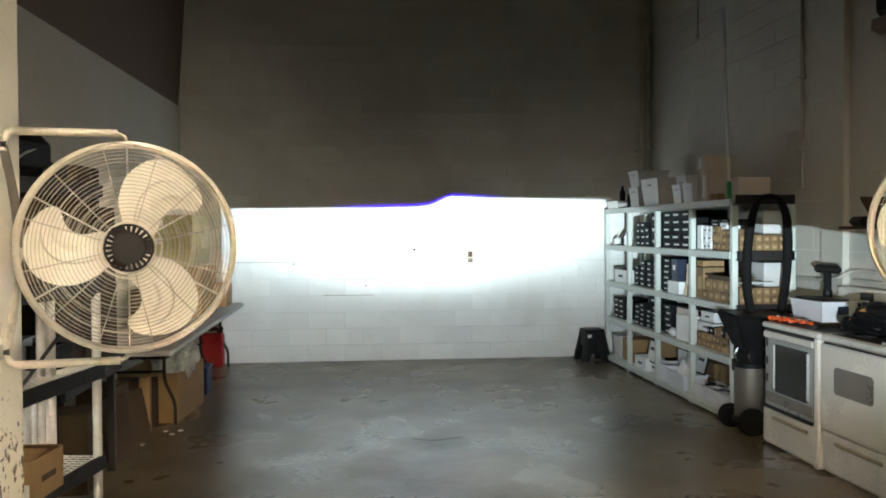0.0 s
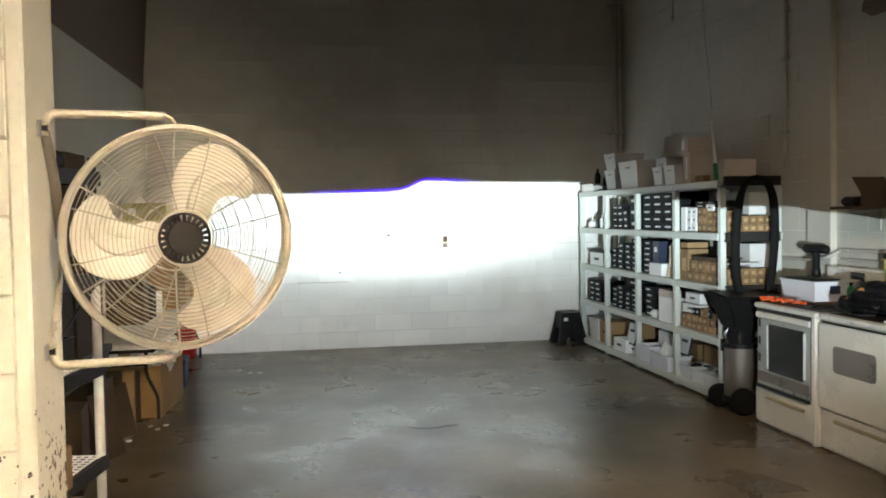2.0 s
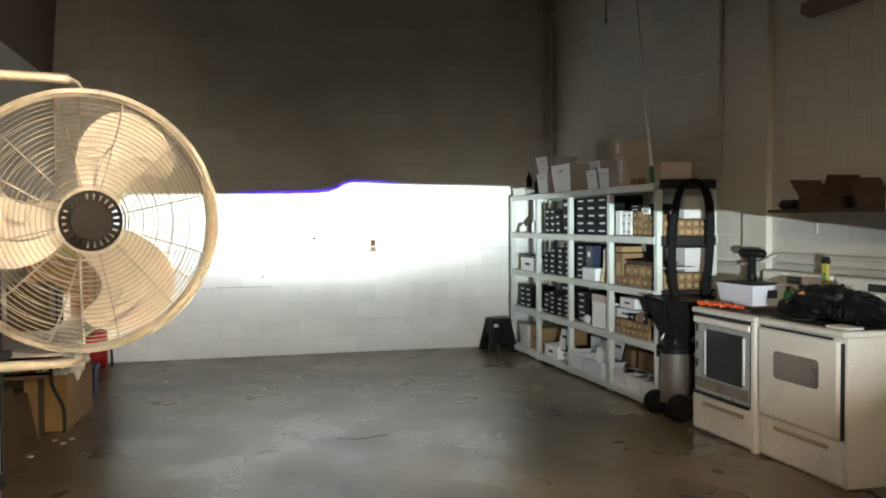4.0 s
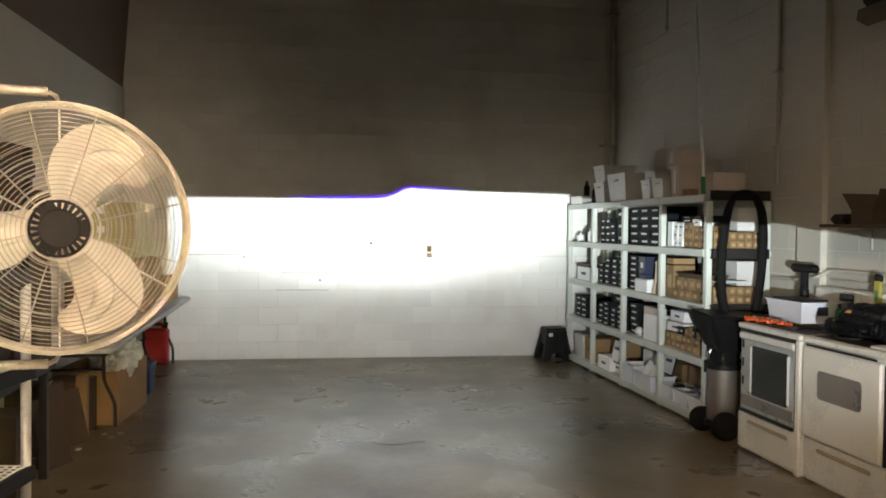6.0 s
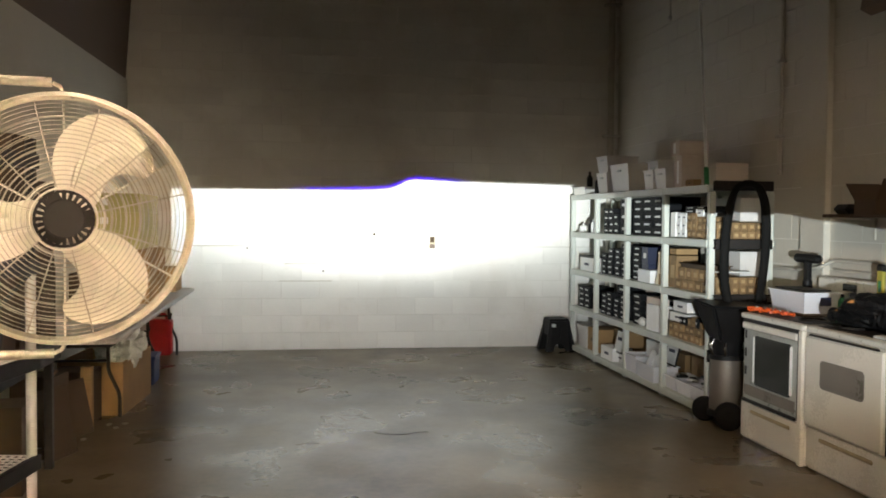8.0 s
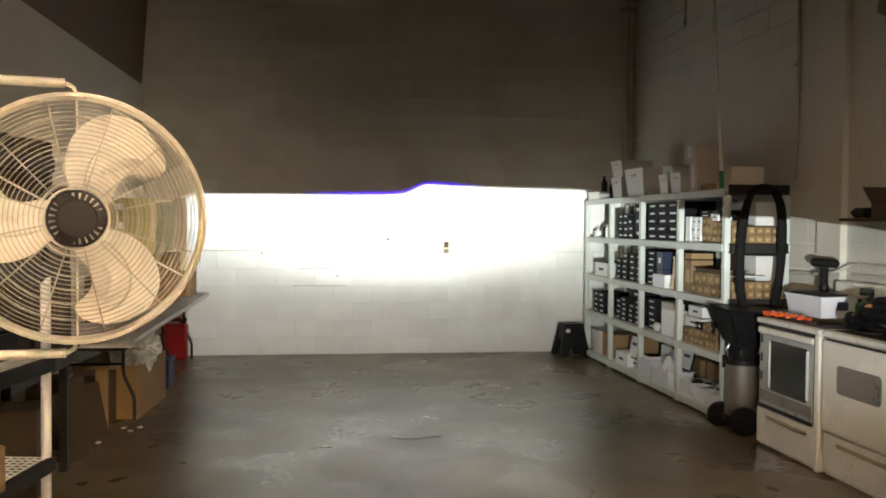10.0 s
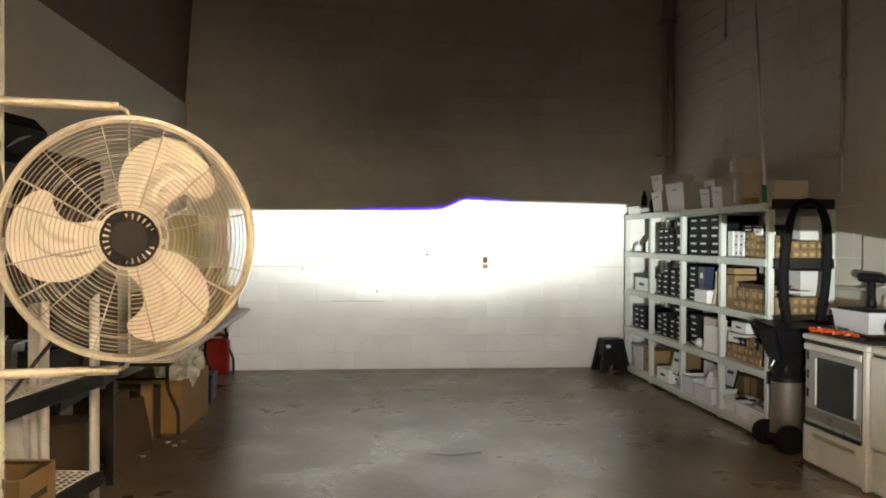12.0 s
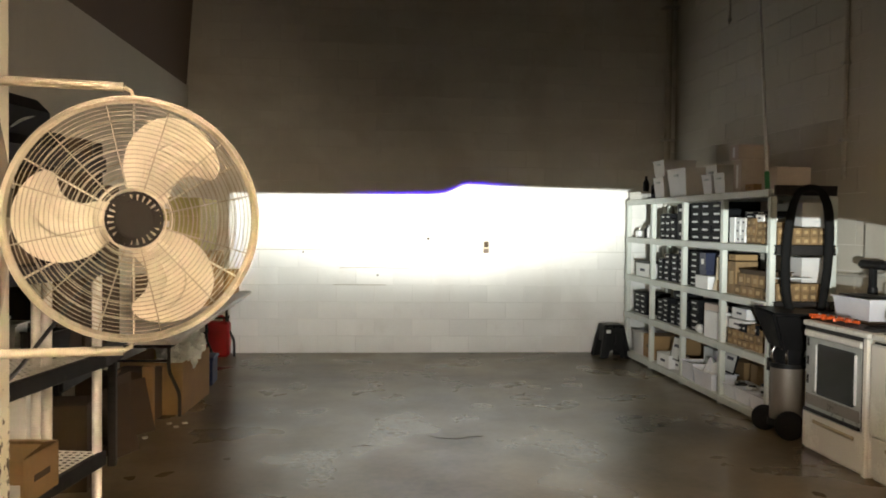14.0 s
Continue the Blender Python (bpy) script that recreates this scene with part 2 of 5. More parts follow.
M_YELLOW = surf("yellow_plastic", (0.46, 0.40, 0.05), 0.4, 0, 0.1, 12, 90, 0.04)
M_GREEN = surf("green_grip", (0.03, 0.2, 0.07), 0.5, 0, 0.1, 20, 90, 0.05)
M_BLUE = surf("navy_carton", (0.010, 0.016, 0.045), 0.5, 0, 0.1, 10, 90, 0.04)
M_TABLE = surf("grey_table_top", (0.50, 0.48, 0.45), 0.5, 0, 0.07, 6, 90, 0.06, (0.35, 0.32, 0.28), 0.3)
M_BAG = surf("crumpled_plastic_bag", (0.70, 0.72, 0.67), 0.3, 0, 0.12, 12, 40, 0.6, dist=0.02)
M_PIPE = surf("painted_pipe", (0.50, 0.47, 0.41), 0.5, 0, 0.1, 10, 90, 0.1)
# dark card; its tone also carries the shade under the bench
M_DARKCARD = surf("dark_cardboard", (0.065, 0.042, 0.023), 0.85, 0, 0.15, 6, 90, 0.1)
M_CABLE = surf("black_cable", (0.02, 0.02, 0.02), 0.5, 0, 0.1, 20, 90, 0)
M_OVENWIN = surf("smoked_oven_window", (0.19, 0.175, 0.155), 0.28, 0, 0.12, 2, 60, 0)
M_AMBER = surf("amber_reflector", (0.42, 0.2, 0.07), 0.2, 0.2, 0.1, 20, 90, 0)
M_BEIGE = surf("beige_foam", (0.5, 0.42, 0.3), 0.8, 0, 0.1, 12, 60, 0.15)
M_TANLBL = surf("pale_print", (0.38, 0.26, 0.125), 0.6, 0, 0.15, 30, 120, 0)
M_GRIME = surf("grimy_enamel", (0.70, 0.68, 0.62), 0.35, 0, 0.12, 9, 70, 0.12, (0.05, 0.04, 0.03), 1.0)
M_STAIN = surf("dirty_joint", (0.36, 0.30, 0.23), 0.9, 0, 0.5, 9, 60, 0.2, (0.62, 0.58, 0.5), 1.0)
for dark in (M_BLACK, M_RUBBER, M_BLKPAINT, M_BCARD, M_HUB):
    dark.node_tree.nodes["Principled BSDF"].inputs["Specular IOR Level"].default_value = 0.18
M_GREASE = surf("greasy_enamel", (0.42, 0.34, 0.21), 0.4, 0, 0.2, 9, 70, 0.1, (0.2, 0.15, 0.09), 0.7)
M_BRIGHT = surf("bright_trim", (0.86, 0.87, 0.86), 0.32, 0.35, 0.04, 10, 90, 0)
M_CRATE = surf("blue_plastic", (0.015, 0.035, 0.12), 0.45, 0, 0.1, 12, 90, 0.05)
M_CONE = surf("hole", (0.2, 0.18, 0.15), 0.9, 0, 0.2, 20, 90, 0.1)


# ---- mesh helpers ----
def mesh_of(name, bm, material, smooth=False):
    bmesh.ops.recalc_face_normals(bm, faces=bm.faces[:])
    me = bpy.data.meshes.new(name)
    bm.to_mesh(me)
    bm.free()
    me.materials.append(material)
    if smooth:
        me.polygons.foreach_set("use_smooth", [True] * len(me.polygons))
        me.set_sharp_from_angle(angle=radians(38))
    return me


def part(name, bm, material, parent=None, label="", smooth=False):
    ob = new(name, mesh_of(name, bm, material, smooth))
    if parent:
        ob.parent = parent
    if label:
        ob["label"] = label
    return ob


def thing(name, label, category, m=None, group="", kind=""):
    ob = new(name)
    ob.empty_display_size = 0.1
    if m:
        ob.matrix_world = m
    return tagged(ob, label, category, group, kind)


def box(x0, x1, y0, y1, z0, z1, bevel=0.004, bm=None):
    bm = bm or bmesh.new()
    m = Matrix.Translation(((x0 + x1) / 2, (y0 + y1) / 2, (z0 + z1) / 2)) @ Matrix.Diagonal((abs(x1 - x0), abs(y1 - y0), abs(z1 - z0), 1))
    made = bmesh.ops.create_cube(bm, size=1, matrix=m)["verts"]
    if bevel:
        edges = list({e for v in made for e in v.link_edges})
        bmesh.ops.bevel(bm, geom=edges, offset=bevel, segments=1, affect="EDGES", clamp_overlap=True)
    return bm


def cyl(p0, p1, r0, r1=None, seg=20, bm=None, caps=True):
    bm = bm or bmesh.new()
    p0, p1 = Vector(p0), Vector(p1)
    d = p1 - p0
    m = Matrix.Translation((p0 + p1) / 2) @ d.to_track_quat("Z", "Y").to_matrix().to_4x4()
    bmesh.ops.create_cone(bm, cap_ends=caps, segments=seg, radius1=r0, radius2=r0 if r1 is None else r1, depth=d.length, matrix=m)
    return bm


def tube(pts, r, seg=7, closed=False, bm=None, flat=1.0):
    """A round bar swept along points."""
    bm = bm or bmesh.new()
    pts = [Vector(p) for p in pts]
    n = len(pts)
    rings = []
    up = Vector((0.123, 0.321, 0.94)).normalized()
    for i, p in enumerate(pts):
        a = pts[i - 1] if (i or closed) else p
        b = pts[(i + 1) % n] if (i < n - 1 or closed) else p
        t = (b - a).normalized()
        s = t.cross(up)
        if s.length < 0.05:
            s = t.cross(Vector((1, 0, 0)))
        s.normalize()
        u = s.cross(t).normalized()
        rings.append([bm.verts.new(p + s * (math.cos(2 * math.pi * k / seg) * r) + u * (math.sin(2 * math.pi * k / seg) * r * flat)) for k in range(seg)])
    for i in range(n if closed else n - 1):
        q, w = rings[i], rings[(i + 1) % n]
        for k in range(seg):
            bm.faces.new((q[k], q[(k + 1) % seg], w[(k + 1) % seg], w[k]))
    if not closed:
        bm.faces.new(rings[0][::-1])
        bm.faces.new(rings[-1])
    return bm


def bend(pts, radius=0.05, steps=5):
    """The same corners, rounded."""
    pts = [Vector(p) for p in pts]
    out = [pts[0]]
    for a, b, c in zip(pts, pts[1:], pts[2:]):
        r = min(radius, (a - b).length * 0.45, (c - b).length * 0.45)
        p, q = b + (a - b).normalized() * r, b + (c - b).normalized() * r
        for i in range(steps + 1):
            t = i / steps
            out.append(p * (1 - t) ** 2 + b * 2 * t * (1 - t) + q * t ** 2)
    return out + [pts[-1]]


def lathe(profile, seg=48, bm=None, closed=False):
    """A body turned round y: (radius, y) pairs."""
    bm = bm or bmesh.new()
    rings = []
    for r, y in profile:
        rings.append([bm.verts.new((r * math.cos(2 * math.pi * k / seg), y, r * math.sin(2 * math.pi * k / seg))) for k in range(seg)])
    pairs = list(zip(rings, rings[1:])) + ([(rings[-1], rings[0])] if closed else [])
    for q, w in pairs:
        for k in range(seg):
            bm.faces.new((q[k], q[(k + 1) % seg], w[(k + 1) % seg], w[k]))
    return bm


def prism(points, y0, y1, bevel=0.0):
    """A flat outline in x, z with depth along y."""
    bm = bmesh.new()
    f = bm.faces.new([bm.verts.new((x, y0, z)) for x, z in points])
    made = bmesh.ops.extrude_face_region(bm, geom=[f])["geom"]
    bmesh.ops.translate(bm, verts=[v for v in made if isinstance(v, bmesh.types.BMVert)], vec=(0, y1 - y0, 0))
    if bevel:
        bmesh.ops.bevel(bm, geom=bm.edges[:], offset=bevel, segments=2, affect="EDGES", clamp_overlap=True)
    return bm


def plate(x0, x1, y0, y1, z0, z1, r):
    """A plate facing x with rounded corners."""
    bm = bmesh.new()
    ring = []
    for cy, cz, a0 in ((y1 - r, z1 - r, 0), (y0 + r, z1 - r, 90), (y0 + r, z0 + r, 180), (y1 - r, z0 + r, 270)):
        ring += [(cy + r * math.cos(radians(a0 + 18 * i)), cz + r * math.sin(radians(a0 + 18 * i))) for i in range(6)]
    a, b = ([bm.verts.new((x, y, z)) for y, z in ring] for x in (x0, x1))
    bm.faces.new(a)
    bm.faces.new(b[::-1])
    for i in range(len(a)):
        bm.faces.new((a[i - 1], a[i], b[i], b[i - 1]))
    return bm


# ---- structure ----
YB, XR, XL = 10.0, 3.32, -2.516
FRONT, TOP = -5.0, 5.6
floor = part("floor", box(-4.2, 4.2, FRONT - 0.2, YB + 0.2, -0.2, 0, 0), M_FLOOR)
tagged(floor, "sealed dark grey concrete slab with stains and cracks", "floor", kind="structure")
wall_back = part("wall_back", box(-4.2, 4.2, YB + 0.004, YB + 0.2, 0, TOP, 0), M_MORTAR)
tagged(wall_back, "white painted concrete block wall lit by a headlamp", "wall", kind="structure")
wall_right = part("wall_right", box(XR + 0.008, XR + 0.2, FRONT, YB, 0, TOP, 0), M_MORTAR)
tagged(wall_right, "off-white painted concrete block side wall", "wall", kind="structure")


def ledge(y):
    """The partition's top falls slightly towards the front."""
    return 3.11 + 0.0165 * (y - YB)


def long_wall(section, y0, y1):
    """A wall along y whose section, by y, is a ring of (x, z)."""
    bm = bmesh.new()
    a, b = ([bm.verts.new((x, y, z)) for x, z in section(y)] for y in (y0, y1))
    n = len(a)
    for k in range(n):
        bm.faces.new((a[k], a[(k + 1) % n], b[(k + 1) % n], b[k]))
    bm.faces.new(a[::-1])
    bm.faces.new(b)
    return bm


wall_left = part("wall_left", long_wall(lambda y: [(XL - 0.15, 0), (XL, 0), (XL, ledge(y)), (XL - 0.15, ledge(y))], FRONT, YB - 0.002), M_WALL)
tagged(wall_left, "plain off-white partition wall", "wall", kind="structure")
bm = long_wall(lambda y: [(XL - 0.02, ledge(y)), (XL + 0.16, TOP), (XL - 0.3, TOP), (XL - 0.3, ledge(y))], FRONT, YB - 0.002)
upper = part("wall_left_upper", bm, M_BROWN)
tagged(upper, "dark brown panel above the partition wall", "wall", kind="structure")
# end wall and ceiling are out of view; their dark colours limit bounced light
wall_front = part("wall_front", box(-4.2, 4.2, FRONT - 0.2, FRONT, 0, TOP, 0), M_BROWN)
tagged(wall_front, "unseen end wall, coloured dark to hold back bounced light", "wall", kind="structure")
ceiling = part("ceiling", box(-4.2, 4.2, FRONT - 0.2, YB + 0.2, TOP, TOP + 0.2, 0), M_CEIL)
tagged(ceiling, "unseen ceiling, coloured dark to hold back bounced light", "ceiling", kind="structure")

# pilaster on the side wall and pipes in the corner
pil = part("pilaster", box(XR - 0.05, XR + 0.01, 5.48, 5.80, 0, TOP, 0.006), M_WALL)
tagged(pil, "off-white painted pilaster on the side wall", "pilaster", kind="structure")


def wall_pipe(label, x, y, z0, z1, r, clamps):
    t = thing("conduit", label, "conduit", pose(x, y, 0), kind="structure")
    part("pipe", cyl((0, 0, z0), (0, 0, z1), r, seg=12), M_PIPE, t, smooth=True)
    for z in clamps:
        part("clamp", box(-r * 2.4, r * 2.4, -r * 2.2, r * 1.3, z - 0.012, z + 0.012, 0.003), M_STEEL, t)


wall_pipe("grey painted drain pipe in the corner", 3.21, YB - 0.045, 0.0, TOP, 0.04, (0.6, 2.6, 4.2))
wall_pipe("thin grey conduit up the side wall", XR - 0.018, 6.17, 1.95, TOP, 0.016, (2.26, 2.87, 4.0))
wall_pipe("thin grey conduit end on the side wall", XR - 0.014, 8.43, 3.68, TOP, 0.010, (3.72, 4.4))
rail = thing("wall_pipe", "painted pipe running along the side wall", "pipe", kind="structure")
part("pipe", tube(bend([(XR - 0.03, 6.9, 1.17), (XR - 0.03, 5.8, 1.20), (XR - 0.10, 5.75, 1.20), (XR - 0.10, 5.45, 1.23), (XR - 0.03, 5.38, 1.29), (XR - 0.03, 2.6, 1.29)], 0.04), 0.014, 8), M_PIPE, rail, smooth=True)
part("pipe", tube(bend([(XR - 0.03, 5.36, 1.22), (XR - 0.03, 2.6, 1.20)], 0.04), 0.011, 8), M_PIPE, rail, smooth=True)


# ---- shelving along the side wall ----
POSTS = [9.65, 8.78, 7.86, 6.93, 6.04]
LEVELS = [0.085, 0.545, 0.98, 1.42, 1.855]
SX0, SX1 = 2.63, 3.175


def shelving(y0, y1, first, last):
    """One bay of resin shelving; each bay owns its near posts."""
    t = thing("shelving_unit", "white resin storage shelving unit full of cartons", "shelving", group="shelving along the wall")
    ends = [y0] + ([y1] if last else [])
    for y in ends:
        for x in (SX0, SX1 - 0.05):
            part("post", box(x, x + 0.05, y - 0.03, y + 0.03, 0, 1.80, 0.006), M_SHELF, t)
            for z in LEVELS[:-1]:
                part("collar", box(x - 0.004, x + 0.054, y - 0.034, y + 0.034, z - 0.062, z - 0.004, 0.004), M_SHELF, t)
    for z in LEVELS:
        s = part("shelf_board", box(SX0 - 0.006, SX1, y1 + 0.002, y0 - 0.002, z - 0.028, z, 0.004), M_SHELF, t)
        part("front_beam", box(SX0 - 0.012, SX0 + 0.012, y1 + 0.002, y0 - 0.002, z - 0.062, z - 0.001, 0.005), M_SHELF, s)
        part("back_beam", box(SX1 - 0.02, SX1 + 0.004, y1 + 0.002, y0 - 0.002, z - 0.062, z - 0.001, 0.005), M_SHELF, s)
        if last:
            lift = 0.028 if z > 1.8 else 0.0
            part("end_beam", box(SX0 + 0.03, SX1 - 0.01, y1 - 0.034, y1 - 0.008, z - 0.075 + lift, z + 0.004 + lift, 0.004), M_BLKPAINT, s, "black end beam")
    if last:
        part("end_clip", box(SX0 - 0.004, SX0 + 0.03, y1 - 0.04, y1 - 0.02, 0.45, 0.55, 0.003), M_BLKPAINT, t, "black corner clip")
    return t


for i in range(4):
    shelving(POSTS[i], POSTS[i + 1], i == 0, i == 3)

CACHE = {}


def cached(key, make, material):
    if key not in CACHE:
        CACHE[key] = mesh_of(key[0], make(), material)
    return CACHE[key]


def child(name, me, parent, m=None):
    ob = new(name, me)
    ob.parent = parent
    if m:
        ob.matrix_local = m
    return ob


STYLES = {
    "black": (M_BCARD, M_LABEL, "black product carton with a white end label", "stacked black cartons"),
    "tan": (M_TAN, M_TANLBL, "small tan product carton with pale print", "stacked tan cartons"),
    "white": (M_WCARD, M_INK, "white carton with a small printed mark", "white cartons"),
    "brown": (M_CARD, M_DARKCARD, "brown corrugated cardboard carton", "brown cartons"),
    "navy": (M_BLUE, M_LABEL, "navy blue product carton", "blue cartons"),
    "kraft": (M_KRAFT, M_WCARD, "pale pinkish carton with a taped seam", "pale cartons"),
}


def carton(style, x, y, z, d, w, h, rz=0.0, mark=True):
    """A carton whose front faces -x: d deep along x, w wide along y, h high; (x, y) is the front's middle."""
    body, ink, label, group = STYLES[style]
    d, w, h = round(d, 3), round(w, 3), round(h, 3)
    me = cached(("carton", style, d, w, h), lambda: box(0, d, -w / 2, w / 2, 0, h, 0.003), body)
    ob = new("carton", me)
    ob.matrix_world = pose(x, y, z, 0, 0, rz)
    tagged(ob, label, "carton", group)
    if mark:
        lw, lh = {"black": (0.5, 0.24), "tan": (0.5, 0.4), "white": (0.35, 0.2), "brown": (0.3, 0.12), "navy": (0.4, 0.3), "kraft": (0.25, 0.7)}[style]
        lm = cached(("label", style, w, h), lambda: box(-0.0015, 0.0005, -w * lw / 2, w * lw / 2, h * (0.5 - lh / 2), h * (0.5 + lh / 2), 0), ink)
        child("label", lm, ob)
    sm = cached(("seam", style, d, h), lambda: box(0.002, d - 0.002, -0.006, 0.006, h - 0.0005, h + 0.001, 0), body)
    child("seam", sm, ob)
    return ob


def stack(style, x, y, z, d, w, h, rows, cols=1, gap=0.005, jitter=0.013, mark=True):
    for c in range(cols):
        for r in range(rows):
            carton(style, x + random.uniform(0, jitter), y - c * (w + gap), z + r * (h + 0.001), d, w, h, random.uniform(-1, 1) * jitter * 150, mark)


def open_bin(name, label, x, y, z, d, w, h, material, taper=0.9, rz=0.0, lip=0.012, category="bin", group=""):
    """A tapered plastic tray or tote with real walls and a rolled lip."""
    bm = bmesh.new()
    t = 0.004

    def ring(sx, sy, zz):
        return [bm.verts.new((px * sx / 2, py * sy / 2, zz)) for px, py in ((-1, -1), (1, -1), (1, 1), (-1, 1))]
    rings = [ring(d * taper, w * taper, 0), ring(d, w, h), ring(d + 2 * lip, w + 2 * lip, h), ring(d + 2 * lip, w + 2 * lip, h + 0.008), ring(d - 2 * t, w - 2 * t, h + 0.008), ring(d * taper - 2 * t, w * taper - 2 * t, t)]
    for q, s in zip(rings, rings[1:]):
        for k in range(4):
            bm.faces.new((q[k], q[(k + 1) % 4], s[(k + 1) % 4], s[k]))
    bm.faces.new(rings[0][::-1])
    bm.faces.new(rings[-1])
    ob = part(name, bm, material)
    ob.matrix_world = pose(x, y, z, 0, 0, rz)
    tagged(ob, label, category, group)
    return ob


def bottle(label, x, y, z, r, h, material, cap):
    t = new("bottle", mesh_of("bottle", cyl((0, 0, 0), (0, 0, h * 0.72), r, seg=16), material, True))
    t.matrix_world = pose(x, y, z)
    tagged(t, label, "bottle", "bottles on the shelves")
    part("neck", cyl((0, 0, h * 0.72), (0, 0, h * 0.86), r, r * 0.4, seg=16), material, t, smooth=True)
    part("cap", cyl((0, 0, h * 0.86), (0, 0, h), r * 0.42, seg=12), cap, t, smooth=True)
    return t


S0, S1, S2, S3, S4 = LEVELS
F = SX0 + 0.045
# level at 1.42 m
bottle("small white jar with a lid", F + 0.06, 9.5, S3, 0.045, 0.10, M_WCARD, M_STEEL)
bottle("black spray bottle on a shelf", F + 0.05, 9.18, S3, 0.04, 0.14, M_BLACK, M_BLACK)
bottle("slim white bottle on a shelf", F + 0.03, 9.05, S3, 0.03, 0.15, M_WCARD, M_WCARD)
carton("white", F + 0.30, 8.6, S3, 0.2, 0.28, 0.36, mark=False)
stack("black", F + 0.03, 8.66, S3, 0.32, 0.15, 0.066, 4, 2)
stack("black", F + 0.01, 8.30, S3, 0.32, 0.13, 0.07, 3, 1)
stack("black", F + 0.02, 8.10, S3, 0.34, 0.20, 0.12, 3, 1)
stack("black", F + 0.02, 7.72, S3, 0.36, 0.25, 0.072, 5, 3)
open_bin("storage_bin", "translucent grey bin at the back of a shelf", F + 0.42, 6.52, S3, 0.2, 0.6, 0.33, M_GREYBIN, 0.95, group="bins on the shelves")
open_bin("storage_bin", "translucent grey bin at the back of a shelf", F + 0.42, 6.46, S2, 0.2, 0.5, 0.33, M_GREYBIN, 0.95, group="bins on the shelves")
stack("black", F + 0.03, 6.56, S3 + 0.214, 0.22, 0.20, 0.028, 2, 2)
stack("black", F + 0.05, 6.83, S3, 0.25, 0.12, 0.085, 1, 1)
carton("white", F + 0.01, 6.84, S3, 0.12, 0.10, 0.22, mark=False)
stack("white", F + 0.01, 6.73, S3, 0.16, 0.085, 0.07, 3, 2)
stack("tan", F + 0.01, 6.53, S3, 0.16, 0.085, 0.07, 3, 2)
stack("tan", F + 0.01, 6.33, S3, 0.16, 0.11, 0.06, 3, 2)
carton("white", F + 0.03, 6.36, S3 + 0.183, 0.12, 0.14, 0.06)
for k in range(7):
    for j in range(2):
        carton("tan", F + 0.08 + 0.067 * k, 6.075 + random.uniform(0, 0.008), S3 + 0.069 * j, 0.09, 0.063, 0.068, 90 + random.uniform(-3, 3))
# level at 0.98 m
carton("white", F + 0.02, 9.25, S2, 0.3, 0.46, 0.15)
tagged(part("black_folder", box(F + 0.01, F + 0.33, 9.01, 9.49, S2 + 0.151, S2 + 0.17, 0.004), M_BLACK), "flat black folder lying on a white carton", "folder")
stack("black", F + 0.02, 8.66, S2, 0.32, 0.14, 0.056, 4, 1)
stack("black", F + 0.02, 8.48, S2, 0.32, 0.16, 0.056, 5, 1)
stack("black", F + 0.02, 8.26, S2, 0.32, 0.16, 0.056, 5, 1)
stack("black", F + 0.02, 8.06, S2, 0.32, 0.2, 0.056, 6, 1)
stack("black", F + 0.02, 7.73, S2, 0.36, 0.2, 0.055, 6, 1)
stack("navy", F + 0.02, 7.50, S2, 0.3, 0.16, 0.165, 2, 1)
stack("black", F + 0.10, 7.27, S2, 0.30, 0.3, 0.055, 6, 1)
carton("white", F - 0.02, 7.42, S2, 0.16, 0.3, 0.12, mark=False)
tagged(part("foam_offcut", tube([(F + 0.04, 7.20, S2 + 0.005), (F + 0.04, 7.14, S2 + 0.1), (F + 0.04, 7.12, S2 + 0.2), (F + 0.04, 7.15, S2 + 0.3)], 0.04, 8, flat=0.5), M_BEIGE, smooth=True), "curved beige foam strip standing on a shelf", "foam strip")
stack("brown", F + 0.0, 7.06, S2, 0.15, 0.14, 0.1, 1, 1)
carton("tan", F + 0.01, 6.83, S2, 0.2, 0.16, 0.28)
stack("brown", F + 0.01, 6.83, S2 + 0.29, 0.2, 0.14, 0.05, 1, 1)
stack("tan", F + 0.0, 6.70, S2, 0.2, 0.125, 0.085, 1, 5)
stack("tan", F + 0.0, 6.62, S2 + 0.087, 0.2, 0.12, 0.1, 1, 4)
tray = open_bin("carton_tray", "open dark cardboard tray on tan cartons", F + 0.1, 6.38, S2 + 0.189, 0.2, 0.5, 0.03, M_DARKCARD, 0.97, category="tray")
for k in range(7):
    for j in range(2):
        carton("tan", F + 0.08 + 0.067 * k, 6.075 + random.uniform(0, 0.008), S2 + 0.069 * j, 0.09, 0.063, 0.068, 90 + random.uniform(-3, 3))
tagged(part("card_sheet", box(F + 0.06, F + 0.34, 6.075, 6.155, S2 + 0.174, S2 + 0.184, 0.002), M_LABEL), "white card lying on tan cartons", "card")
# level at 0.545 m
stack("black", F + 0.02, 9.45, S1, 0.3, 0.2, 0.06, 4, 2)
stack("black", F + 0.02, 8.66, S1, 0.32, 0.18, 0.056, 4, 1)
stack("black", F + 0.01, 8.46, S1, 0.32, 0.16, 0.05, 5, 1)
stack("black", F + 0.02, 8.28, S1, 0.32, 0.16, 0.05, 4, 1)
stack("black", F + 0.02, 8.08, S1, 0.32, 0.2, 0.05, 5, 1)
carton("black", F + 0.06, 8.2, S1 + 0.262, 0.2, 0.3, 0.08)
stack("black", F + 0.03, 7.72, S1, 0.34, 0.22, 0.06, 5, 1)
carton("black", F + 0.1, 7.35, S1, 0.3, 0.5, 0.30)
carton("kraft", F + 0.03, 7.28, S1, 0.3, 0.36, 0.30, mark=False)
